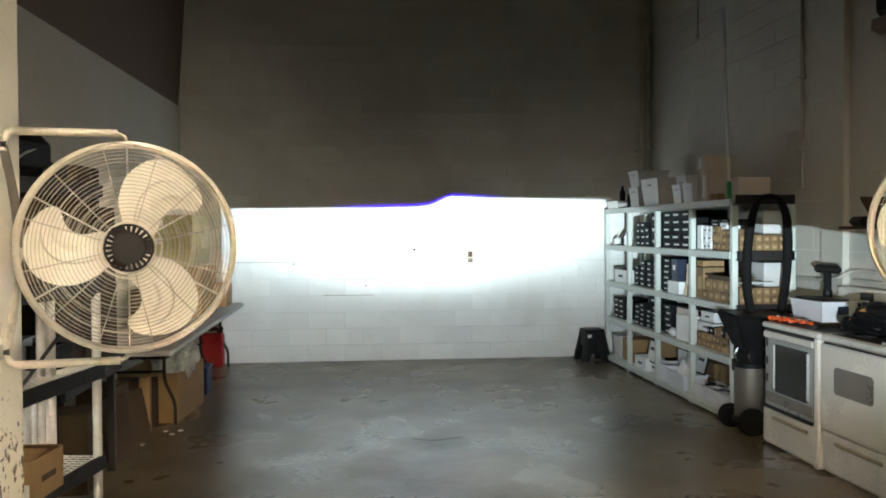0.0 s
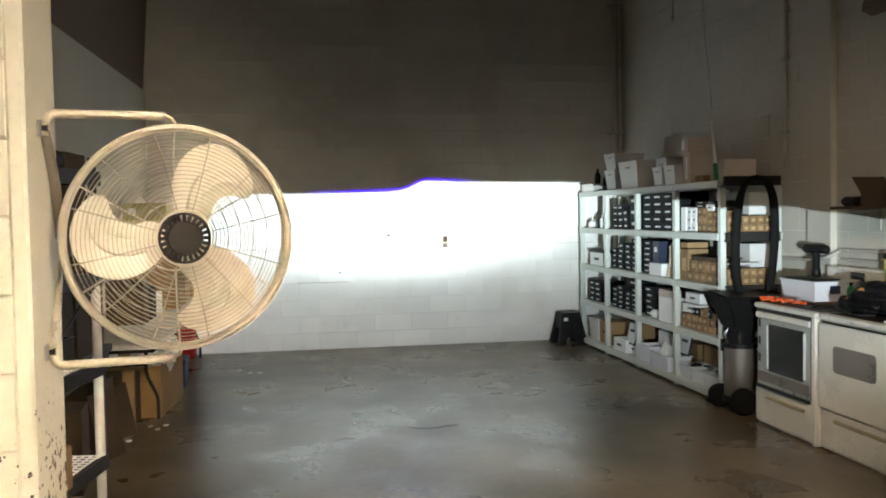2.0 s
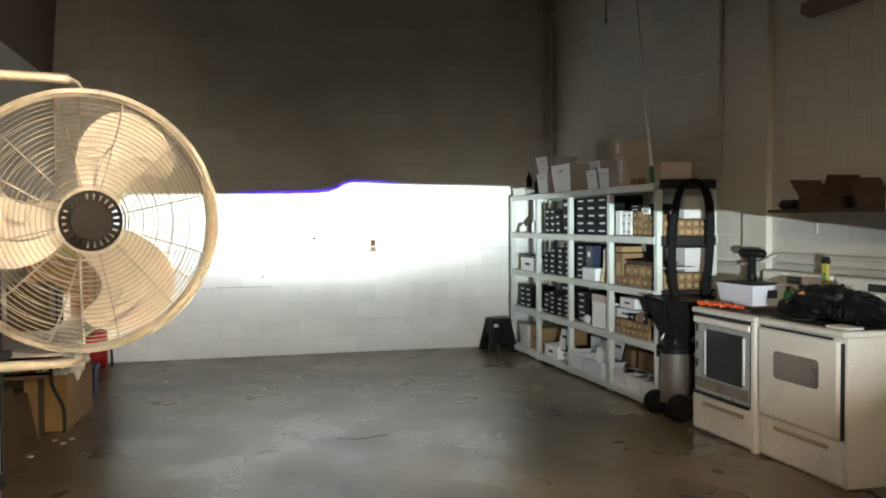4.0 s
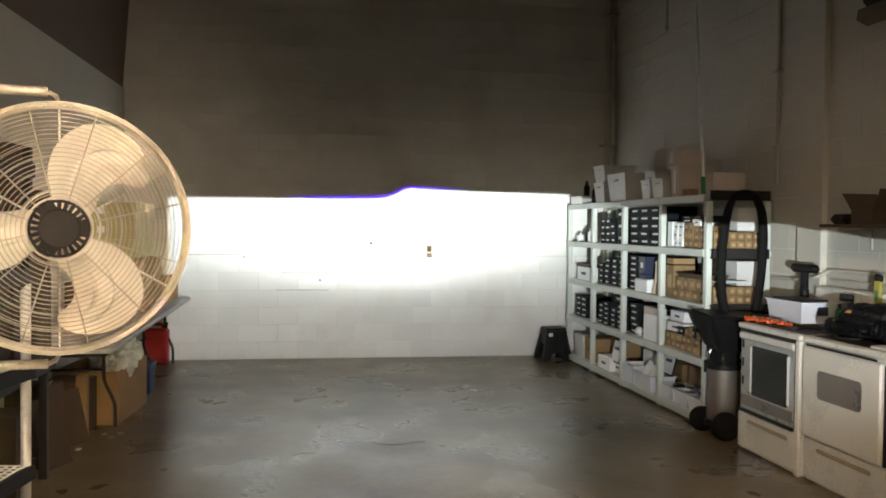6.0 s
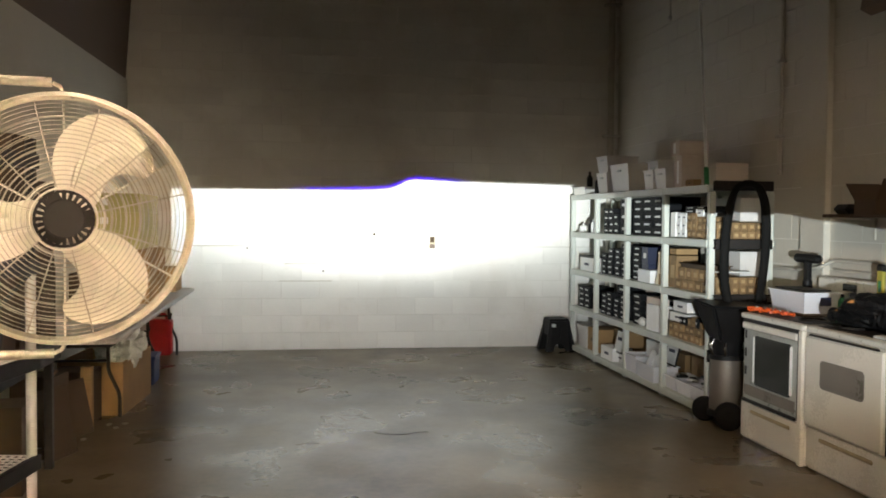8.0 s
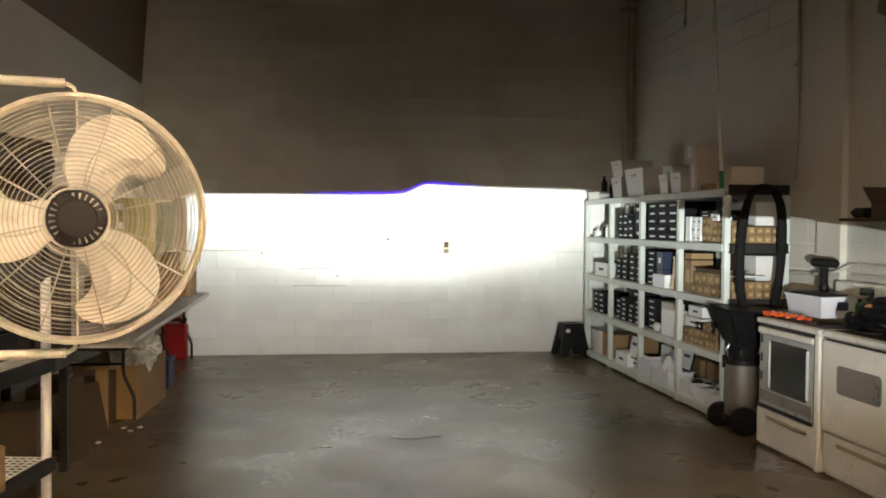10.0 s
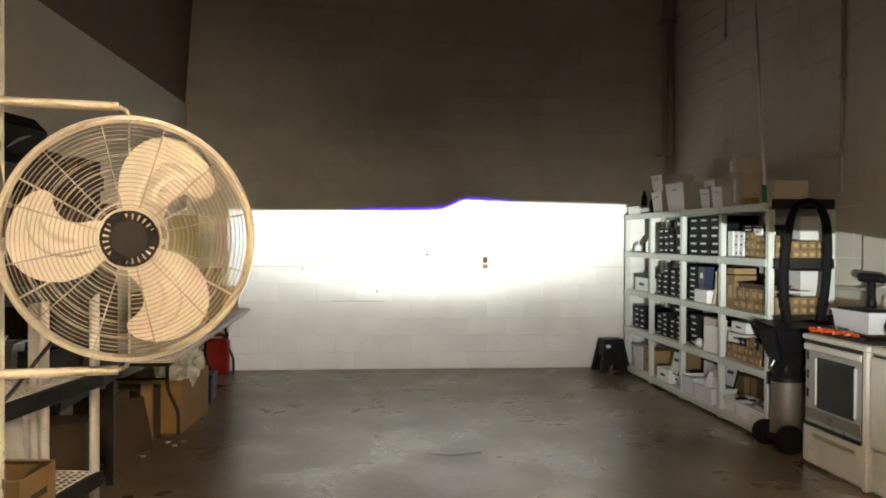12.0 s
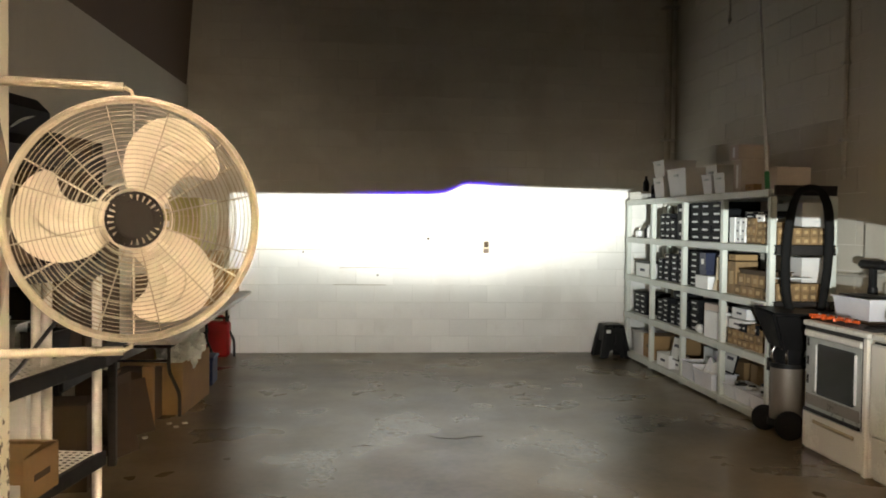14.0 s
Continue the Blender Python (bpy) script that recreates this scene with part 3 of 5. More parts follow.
carton("white", F - 0.01, 7.20, S1, 0.20, 0.28, 0.24, 4, mark=False)
tagged(part("crumpled_paper", box(F + 0.0, F + 0.08, 7.52, 7.64, S1, S1 + 0.08, 0.03), M_LABEL), "crumpled white paper on a shelf", "paper")
carton("white", F + 0.02, 6.72, S1 + 0.14, 0.3, 0.34, 0.08)
carton("white", F + 0.01, 6.66, S1 + 0.235, 0.3, 0.28, 0.09)
stack("tan", F + 0.0, 6.84, S1, 0.16, 0.1, 0.065, 2, 6, 0.008, 0.02)
for k in range(7):
    carton(random.choice(["tan", "black", "brown", "tan"]), F + 0.02 * random.random(), 6.62 - 0.07 * k, S1 + 0.133, 0.12, 0.06, 0.05 + 0.03 * random.random(), random.uniform(-12, 12))
# floor level
open_bin("storage_bin", "white plastic storage bin", F + 0.16, 9.36, S0, 0.3, 0.34, 0.24, M_GREYBIN, 0.92, group="bins on the shelves")
tagged(part("card_flap", box(F + 0.02, F + 0.2, 9.1, 9.3, S0 + 0.24, S0 + 0.255, 0.003), M_WCARD), "white card flap on a bin", "card")
carton("brown", F + 0.02, 9.0, S0, 0.35, 0.34, 0.26)
carton("brown", F + 0.18, 8.52, S0, 0.3, 0.44, 0.30)
carton("white", F - 0.02, 8.42, S0, 0.22, 0.36, 0.135)
carton("white", F + 0.05, 8.20, S0, 0.2, 0.24, 0.1)
open_bin("storage_bin", "white plastic storage bin", F + 0.08, 7.68, S0, 0.24, 0.3, 0.16, M_BIN, 0.92, group="bins on the shelves")
open_bin("storage_bin", "white plastic storage bin", F + 0.06, 7.26, S0, 0.24, 0.42, 0.14, M_BIN, 0.92, group="bins on the shelves")
carton("white", F + 0.18, 7.62, S0 + 0.0, 0.2, 0.4, 0.3)
carton("brown", F + 0.22, 7.15, S0, 0.2, 0.3, 0.26)
carton("brown", F + 0.22, 6.5, S0, 0.3, 0.74, 0.28, mark=False)
for y, w, z in ((6.78, 0.26, 0), (6.52, 0.28, 0), (6.24, 0.28, 0)):
    open_bin("parts_tray", "white plastic parts tray with loose parts", F + 0.09, y, S0, 0.22, w, 0.11, M_BIN, 0.85, random.uniform(-6, 6), group="trays on the bottom shelf")
    for k in range(3):
        tagged(part("loose_part", box(-0.05, 0.05, -0.03, 0.03, 0, 0.02, 0.006), random.choice([M_BLACK, M_LABEL, M_STEEL])), "small loose hardware part in a tray", "part", "loose parts").matrix_world = pose(F + 0.09 + random.uniform(-0.03, 0.03), y + random.uniform(-0.06, 0.06), S0 + 0.11, random.uniform(-12, 12), random.uniform(-12, 12), random.uniform(0, 90))


def framed_card(label, x, y, z, w, h, tilt, rz=0):
    t = thing("framed_card", label, "card", pose(x, y, z, 0, tilt, rz), "framed cards")
    part("frame", box(0, 0.012, -w / 2, w / 2, 0, h, 0.002), M_BLACK, t)
    part("sheet", box(-0.003, 0.001, -w / 2 + 0.015, w / 2 - 0.015, 0.015, h - 0.015, 0), M_LABEL, t)
    part("mark", box(-0.005, -0.002, -w / 4, w / 4, h * 0.55, h * 0.68, 0), M_INK, t)


framed_card("black-framed white card leaning on a carton", F + 0.02, 8.20, S0 + 0.102, 0.24, 0.24, 12)
framed_card("black-framed white card leaning on a carton", F + 0.13, 7.15, S0 + 0.15, 0.26, 0.22, 14)
for y, rz in ((7.38, 20), (7.18, -18)):
    tagged(part("white_pouch", box(-0.02, 0.02, -0.07, 0.07, 0, 0.16, 0.012), M_WCARD), "white padded pouch standing in a bin", "pouch", "pouches in a bin").matrix_world = pose(F + 0.03, y, S0 + 0.09, rz, 18, 0)
tagged(part("black_cable_coil", tube([(F + 0.06 + 0.07 * math.cos(a / 3), 6.16 + 0.05 * math.sin(a / 3), S0 + 0.135 + 0.003 * a) for a in range(40)], 0.012, 6), M_CABLE, smooth=True), "coiled black cable in a parts tray", "cable")

# top of the shelving
open_bin("wire_basket", "small grey open basket", F + 0.06, 9.38, S4, 0.2, 0.42, 0.08, M_STEEL, 0.95)
bottle("dark glass bottle on the top shelf", F + 0.05, 9.27, S4 + 0.005, 0.035, 0.26, M_BLACK, M_BLACK)
bottle("dark glass bottle on the top shelf", F + 0.10, 9.13, S4, 0.035, 0.2, M_BLACK, M_BLACK)


def tote(x, y, z, d, w, h, label, lid=False):
    t = open_bin("storage_tote", label, x, y, z, d, w, h, M_GREYBIN, 0.86, category="tote", group="totes on the top shelf")
    part("handle_slot", box(-d / 2 - 0.006, -d / 2 + 0.012, -0.05, 0.05, h * 0.74, h * 0.82, 0.004), M_TRIM, t, "grey handle slot")
    if lid:
        part("lid", box(-d / 2 - 0.016, d / 2 + 0.016, -w / 2 - 0.016, w / 2 + 0.016, h + 0.008, h + 0.024, 0.005), M_GREYBIN, t)
    return t


tote(F + 0.22, 8.84, S4, 0.36, 0.32, 0.22, "grey-white stacking tote on the top shelf")
tote(F + 0.22, 8.84, S4 + 0.232, 0.36, 0.34, 0.17, "grey-white stacking tote on the top shelf")
tote(F + 0.22, 8.22, S4, 0.42, 0.52, 0.28, "tall grey-white tote on the top shelf")
tote(F + 0.3, 7.66, S4, 0.3, 0.26, 0.28, "grey-white tote on the top shelf")
tote(F + 0.16, 7.50, S4, 0.24, 0.22, 0.18, "small grey-white tote on the top shelf")
tote(F + 0.16, 7.22, S4, 0.24, 0.24, 0.18, "small grey-white tote on the top shelf")
carton("kraft", F + 0.10, 6.96, S4, 0.25, 0.16, 0.29)
carton("kraft", F + 0.07, 6.97, S4 + 0.292, 0.28, 0.19, 0.13)
carton("brown", F + 0.01, 6.52, S4, 0.07, 0.16, 0.06)
carton("kraft", F + 0.05, 6.22, S4, 0.28, 0.2, 0.18, mark=False)
pole = thing("pole", "long thin white pole with a green grip leaning on the wall", "pole")
p0, p1 = Vector((2.66, 6.14, S4)), Vector((3.27, 7.66, 3.85))
part("shaft", cyl(p0, p0 + (p1 - p0) * 1.0, 0.013, seg=10), M_WHITEP, pole, smooth=True)
part("grip", cyl(p0, p0 + (p1 - p0) * 0.07, 0.02, seg=12), M_GREEN, pole, "green grip", smooth=True)


# ---- stoves ----
def stove(y0, y1, front, label, kind):
    """A slide-in range facing -x, from y0 to y1, with its door, drawer, cooktop and backguard."""
    w = y1 - y0
    t = thing("stove", label, "stove", pose(front, y0, 0), group="stoves along the wall")
    depth = XR - 0.03 - front
    part("body", box(0.012, depth, 0.003, w - 0.003, 0.0, 0.872, 0.006), M_ENAMEL, t)
    top = part("cooktop", box(-0.018, depth, 0.0, w, 0.874, 0.91, 0.008), M_GRIME, t, "chipped and grimy white cooktop rim")
    part("hob", box(0.04, depth - 0.1, 0.03, w - 0.03, 0.908, 0.914, 0.002), M_BLKPAINT, top, "sooty black hob")
    for bx in (0.18, 0.43):
        for by in (0.2, w - 0.2):
            part("burner", tube([(bx + 0.085 * math.cos(a * 0.42), by + 0.085 * math.sin(a * 0.42), 0.921) for a in range(15)], 0.007, 6, True), M_BLKPAINT, top, smooth=True)
    drawer = part("drawer", box(-0.012, 0.012, 0.012, w - 0.012, 0.02, 0.272, 0.006), M_ENAMEL, t)
    part("grip", box(-0.022, -0.008, w * 0.16, w * 0.80, 0.205, 0.232, 0.008), M_GREASE, drawer, "greasy yellowed finger grip")
    if kind == "open":
        door = part("door", box(-0.006, 0.012, 0.07, w - 0.03, 0.292, 0.80, 0.006), M_TRIM, t, "grey inner oven door panel without its skin")
        part("glass", plate(-0.014, -0.004, 0.135, w - 0.195, 0.415, 0.765, 0.025), M_GLASS_DARK, door, "dark oven glass")
        for y in (0.118, w - 0.198):
            part("strip", box(-0.022, -0.004, y, y + 0.020, 0.43, 0.755, 0.007), M_BRIGHT, door, "bright metal strip")
        part("lower_panel", box(-0.012, -0.004, 0.085, w - 0.06, 0.325, 0.40, 0.003), M_OVENWIN, door, "dull dark lower strip")
        part("lower_lip", box(-0.02, -0.004, 0.07, w - 0.03, 0.276, 0.300, 0.004), M_BLKPAINT, door, "dark lower lip")
        # solid black strip in place of the shade between door and jamb
        part("gap", box(-0.004, 0.011, 0.046, 0.071, 0.278, 0.85, 0.001), M_BLKPAINT, t, "black strip painted as the shade in the hinge gap")
        # slots are black patches that paint the shade inside them
        for z in (0.34, 0.47, 0.60, 0.73):
            part("slot", box(-0.010, -0.004, w - 0.075, w - 0.05, z, z + 0.06, 0.002), M_BLKPAINT, door, "black patch painted as the shade inside a slot")
        part("top_rail", box(-0.018, 0.01, 0.072, w - 0.02, 0.80, 0.845, 0.008), M_ENAMEL, t)
        # shade under the cooktop, drawn as a black strip
        part("shadow_gap", box(-0.002, 0.012, 0.02, w - 0.01, 0.846, 0.873, 0), M_BLKPAINT, t, "black strip painted as the shade under the cooktop")
        part("jamb", box(-0.016, 0.012, 0.0, 0.045, 0.0, 0.872, 0.005), M_ENAMEL, t)
    else:
        door = part("door", box(-0.030, 0.010, 0.04, w - 0.012, 0.282, 0.852, 0.012), M_ENAMEL, t)
        part("glass", plate(-0.034, -0.026, 0.20, 0.63, 0.545, 0.72, 0.03), M_OVENWIN, door, "smoked grey oven window")
        # shade beside the door, drawn as a black strip
        part("gap", box(-0.006, 0.011, 0.022, 0.042, 0.28, 0.84, 0.002), M_BLKPAINT, t, "black strip painted as the shade beside the door")
        part("vent", box(-0.034, -0.02, 0.08, w - 0.06, 0.856, 0.866, 0.002), M_BLKPAINT, t)
    back = part("backguard", box(depth - 0.09, depth, 0.01, w - 0.01, 0.91, 1.17, 0.012), M_GRIME, t, "grimy white backguard")
    for k in range(5):
        y = 0.1 + (w - 0.2) * k / 4
        part("knob", cyl((depth - 0.09, y, 1.06), (depth - 0.118, y, 1.06), 0.022, seg=14), random.choice([M_ENAMEL, M_TRIM]), back, smooth=True)
    part("clock", box(depth - 0.096, depth - 0.088, w * 0.4, w * 0.6, 1.09, 1.14, 0.003), M_GLASS_DARK, back)
    return t


stove(4.645, 5.44, 2.625, "white kitchen stove with a stripped grey oven door", "open")
stove(3.81, 4.625, 2.640, "white kitchen stove with a small dark oven window", "closed")

COOK = 0.914
b = open_bin("storage_bin", "white plastic bin on the stove", 3.0, 5.28, COOK + 0.02, 0.27, 0.46, 0.14, M_BIN, 0.88, category="bin")
part("label", box(-0.01, 0.07, -0.2255, -0.212, 0.055, 0.115, 0.001), M_BLUE, b, "dark printed label")
tagged(part("bin_board", box(2.86, 3.14, 5.05, 5.51, COOK, COOK + 0.019, 0.003), M_DARKCARD), "dark board under a plastic bin", "board")
tagged(part("dark_folder", box(2.90, 3.10, 5.10, 5.50, 1.084, 1.094, 0.004), M_BLACK), "thin black folder laid across the bin", "folder")
for k in range(5):
    y = 5.42 - 0.075 * k
    t = thing("clamp", "orange plastic spring clamp lying on the stove", "clamp", pose(2.72 + 0.015 * k, y, COOK, 0, 0, -15 + 23 * k), "orange clamps")
    part("jaw", tube(bend([(-0.06, -0.03, 0.016), (0, 0, 0.018), (0.07, -0.01, 0.016)], 0.02), 0.012, 7), M_ORANGE, t, smooth=True)
    part("jaw", tube(bend([(-0.06, 0.03, 0.024), (0, 0, 0.026), (0.07, 0.012, 0.024)], 0.02), 0.012, 7), M_ORANGE, t, smooth=True)
    part("spring", cyl((0, -0.012, 0.03), (0, 0.012, 0.03), 0.012, seg=10), M_STEEL, t, smooth=True)
th = thing("hand_pump", "black T-handled hand pump standing on the stove", "pump", pose(3.16, 5.50, COOK))
part("barrel", cyl((0, 0, 0), (0, 0, 0.22), 0.035, seg=16), M_BLACK, th, smooth=True)
part("rod", box(-0.02, 0.02, -0.032, 0.032, 0.2, 0.37, 0.01), M_BLACK, th)
part("handle", box(-0.030, 0.030, -0.165, 0.165, 0.350, 0.415, 0.022), M_BLACK, th)


def lamp_housing(x, y, z, rz, s, label):
    """A black headlamp shell: lumpy body, deep bowls, bright reflectors and tabs."""
    t = thing("headlamp_housing", label, "headlamp housing", pose(x, y, z, 0, 0, rz), "headlamp housings on the stove")
    bm = bmesh.new()
    bmesh.ops.create_uvsphere(bm, u_segments=22, v_segments=12, radius=1)
    for v in bm.verts:
        k = noise.noise(v.co * 2.3 + Vector((x * 9, y * 7, 0))) * 0.22 + noise.noise(v.co * 5.1) * 0.1
        v.co = Vector((v.co.x * 0.17 * s, v.co.y * 0.26 * s, max(v.co.z, -0.75) * 0.09 * s + 0.068 * s)) * (1 + k)
        v.co.z = max(v.co.z, 0)
    part("shell", bm, M_BLACK, t, smooth=False)
    for k, (py, r) in enumerate(((0.13, 0.055), (-0.02, 0.048), (-0.15, 0.04))):
        bowl = part("bowl", cyl((-0.08 * s, py * s, 0.075 * s), (-0.165 * s, py * s, 0.08 * s), r * s * 0.8, r * s, seg=18, caps=False), M_BLACK, t, smooth=True)
        part("reflector", cyl((-0.10 * s, py * s, 0.075 * s), (-0.13 * s, py * s, 0.078 * s), 0.012 * s, r * s * 0.75, seg=18), M_CHROME if k else M_AMBER, bowl, "bright reflector", smooth=True)
    for k in range(5):
        a = k * 1.3
        part("tab", box(0.1 * math.cos(a) * s - 0.012, 0.1 * math.cos(a) * s + 0.012, 0.19 * math.sin(a) * s - 0.02, 0.19 * math.sin(a) * s + 0.02, 0.06, 0.135 * s + 0.02 * (k % 2), 0.004), M_BLACK, t)
    part("wire", tube(bend([(0.05, 0.1, 0.12 * s), (0.1, 0.0, 0.17 * s), (0.05, -0.12, 0.14 * s), (-0.1, -0.2, 0.02)], 0.06), 0.006, 6), M_CABLE, t, smooth=True)


lamp_housing(2.93, 4.47, COOK, 12, 0.9, "black plastic headlamp housing with an amber reflector")
lamp_housing(2.97, 4.12, COOK, -14, 1.05, "black plastic headlamp housing with bare reflectors")
lamp_housing(2.90, 4.33, COOK + 0.09, 35, 0.8, "black plastic headlamp housing lying on others")
tagged(part("white_tray", box(2.66, 2.78, 3.83, 4.02, COOK + 0.001, COOK + 0.016, 0.006), M_LABEL), "flat white plastic tray on the stove edge", "tray")
lv = thing("spirit_level", "yellow and black spirit level standing against the backguard", "level", pose(3.17, 4.67, COOK))
part("body", box(-0.012, 0.012, -0.035, 0.035, 0.0, 0.35, 0.01), M_YELLOW, lv)
part("cap", box(-0.016, 0.016, -0.042, 0.042, 0.33, 0.385, 0.014), M_BLACK, lv, "black end cap")
part("vial", box(-0.016, 0.014, -0.016, 0.016, 0.2, 0.28, 0.006), M_GREEN, lv)
for k, (x, y) in enumerate(((3.13, 5.02), (3.14, 4.9), (3.10, 4.42))):
    bottle("small dirty bottle against the backguard", x, y, COOK, 0.028, 0.16 + 0.03 * k, (M_GREEN, M_WCARD, M_BLACK)[k], M_BLACK)

# ---- wall shelf over the stoves ----
ws = thing("wall_shelf", "dark wooden wall shelf on brackets", "shelf")
part("board", box(XR - 0.32, XR - 0.001, 2.6, 5.08, 1.60, 1.622, 0.004), M_DARKCARD, ws)
for y in (4.95, 4.2, 3.2):
    part("bracket", tube(bend([(XR - 0.006, y, 1.45), (XR - 0.006, y, 1.592), (XR - 0.26, y, 1.592)], 0.01), 0.007, 6), M_PIPE, ws)


def open_carton(x, y, z, d, w, h, label, rz=0):
    t = thing("open_carton", label, "carton", pose(x, y, z, 0, 0, rz), "open cartons on the wall shelf")
    for q in (box(-d / 2, -d / 2 + 0.006, -w / 2, w / 2, 0, h, 0), box(d / 2 - 0.006, d / 2, -w / 2, w / 2, 0, h, 0), box(-d / 2 + 0.006, d / 2 - 0.006, -w / 2, -w / 2 + 0.006, 0, h, 0), box(-d / 2 + 0.006, d / 2 - 0.006, w / 2 - 0.006, w / 2, 0, h, 0)):
        part("side", q, M_DARKCARD, t)
    part("bottom", box(-d / 2 + 0.006, d / 2 - 0.006, -w / 2 + 0.006, w / 2 - 0.006, 0, 0.006, 0), M_DARKCARD, t)
    for sgn in (1, -1):
        f = part("flap", box(-d / 2, d / 2, 0, 0.15, 0, 0.005, 0), M_DARKCARD, t)
        f.matrix_local = pose(0, sgn * w / 2, h, 48 if sgn > 0 else 118)
    return t


open_carton(XR - 0.15, 4.68, 1.622, 0.25, 0.22, 0.09, "dark open cardboard carton with raised flaps")
open_carton(XR - 0.15, 4.10, 1.622, 0.25, 0.24, 0.08, "dark open cardboard carton with raised flaps")
tagged(part("black_pouch", box(XR - 0.28, XR - 0.08, 4.85, 5.04, 1.622, 1.69, 0.03), M_BLACK), "soft black pouch on the wall shelf", "pouch")
hg = thing("unit_heater", "dark unit heater hung high on the side wall", "heater", pose(XR - 0.02, 4.55, 2.95))
part("casing", box(-0.17, 0.01, -0.34, 0.34, 0.09, 0.62, 0.05), M_BLACK, hg)
part("deflector", prism([(-0.17, 0.10), (0.01, 0.10), (0.01, 0.05), (-0.10, -0.005), (-0.18, 0.03)], -0.34, 0.34), M_BROWN, hg, "brown lower deflector")
part("bracket", box(0.005, 0.022, -0.2, 0.2, 0.25, 0.45, 0.004), M_STEEL, hg)

# ---- step stool ----
st = thing("step_stool", "black plastic step stool against the back wall", "stool", pose(2.465, 9.66, 0, 0, 0, 4) @ Matrix.Diagonal((0.86, 1, 0.97, 1)))
part("top", box(-0.145, 0.145, -0.11, 0.11, 0.365, 0.4, 0.012), M_BLACK, st)
for sx in (-1, 1):
    for sy in (-1, 1):
        a, c = Vector((sx * 0.115, sy * 0.085, 0.368)), Vector((sx * 0.19, sy * 0.145, 0.0))
        part("leg", cyl(c, a, 0.04, 0.032, seg=4), M_BLACK, st)
for sy in (-1, 1):
    part("side_panel", prism([(-0.14, 0.37), (-0.016, 0.37), (-0.016, 0.10), (-0.07, 0.07), (-0.09, 0.0), (-0.20, 0.0)], sy * 0.115 - 0.007, sy * 0.115 + 0.007), M_BLACK, st)
    part("side_panel", prism([(0.14, 0.37), (0.016, 0.37), (0.016, 0.10), (0.07, 0.07), (0.09, 0.0), (0.20, 0.0)], sy * 0.115 - 0.007, sy * 0.115 + 0.007), M_BLACK, st)
    part("rail", box(-0.016, 0.016, sy * 0.115 - 0.006, sy * 0.115 + 0.006, 0.28, 0.37, 0), M_BLACK, st)
    part("rail", box(-0.016, 0.016, sy * 0.115 - 0.006, sy * 0.115 + 0.006, 0.10, 0.17, 0), M_BLACK, st)
for sx in (-1, 1):
    part("end_panel", box(sx * 0.14 - 0.006, sx * 0.14 + 0.006, -0.11, 0.11, 0.2, 0.37, 0.003), M_BLACK, st)
part("tag", box(-0.12, -0.06, -0.125, -0.118, 0.30, 0.34, 0.001), M_LABEL, st, "small white sticker")

# ---- wheeled machine with a silver drum ----
mc = thing("drum_vacuum", "wheeled drum vacuum with a silver barrel and black arched handle", "vacuum", pose(2.72, 5.87, 0))
part("barrel", cyl((0, 0, 0.10), (0, 0, 0.53), 0.125, seg=32), M_SILVER, mc, "dull silver barrel", smooth=True)
part("band", cyl((0, 0, 0.50), (0, 0, 0.535), 0.132, seg=32), M_BLACK, mc, smooth=True)
part("base", cyl((0, 0, 0.06), (0, 0, 0.11), 0.14, seg=28), M_BLACK, mc, smooth=True)
part("clip", tube(bend([(-0.12, -0.03, 0.54), (-0.15, -0.03, 0.6), (-0.12, -0.03, 0.66)], 0.03), 0.012, 7), M_CHROME, mc, "bright latch", smooth=True)
part("clip", tube(bend([(-0.06, -0.11, 0.54), (-0.08, -0.14, 0.6), (-0.06, -0.11, 0.66)], 0.03), 0.010, 7), M_CHROME, mc, "bright latch", smooth=True)
part("neck", cyl((0, 0, 0.53), (0, 0, 0.66), 0.10, 0.13, seg=20), M_BLACK, mc, smooth=True)
bm = bmesh.new()
lo = [bm.verts.new(p) for p in ((-0.12, -0.15, 0.64), (0.2, -0.15, 0.64), (0.2, 0.08, 0.64), (-0.12, 0.08, 0.66))]
hi = [bm.verts.new(p) for p in ((-0.22, -0.20, 0.93), (0.34, -0.17, 0.90), (0.34, 0.10, 0.93), (-0.26, 0.10, 0.965))]
for k in range(4):
    bm.faces.new((lo[k], lo[(k + 1) % 4], hi[(k + 1) % 4], hi[k]))
bm.faces.new(lo[::-1])
bm.faces.new(hi)
bmesh.ops.bevel(bm, geom=bm.edges[:], offset=0.02, segments=2, affect="EDGES", clamp_overlap=True)
part("hopper", bm, M_BLACK, mc, "sloping black plastic hopper")
arch = [(0.03, 0.04, 0.92), (0.0, 0.05, 1.05), (-0.008, 0.06, 1.25), (0.008, 0.06, 1.50), (0.04, 0.06, 1.72), (0.09, 0.06, 1.84), (0.18, 0.06, 1.87), (0.27, 0.06, 1.85), (0.33, 0.06, 1.72), (0.345, 0.06, 1.50), (0.335, 0.06, 1.25), (0.305, 0.05, 1.05), (0.275, 0.04, 0.92)]
part("handle", tube(bend(arch, 0.08, 4), 0.036, 10, flat=0.75), M_RUBBER, mc, "thick matte black arched handle", smooth=True)
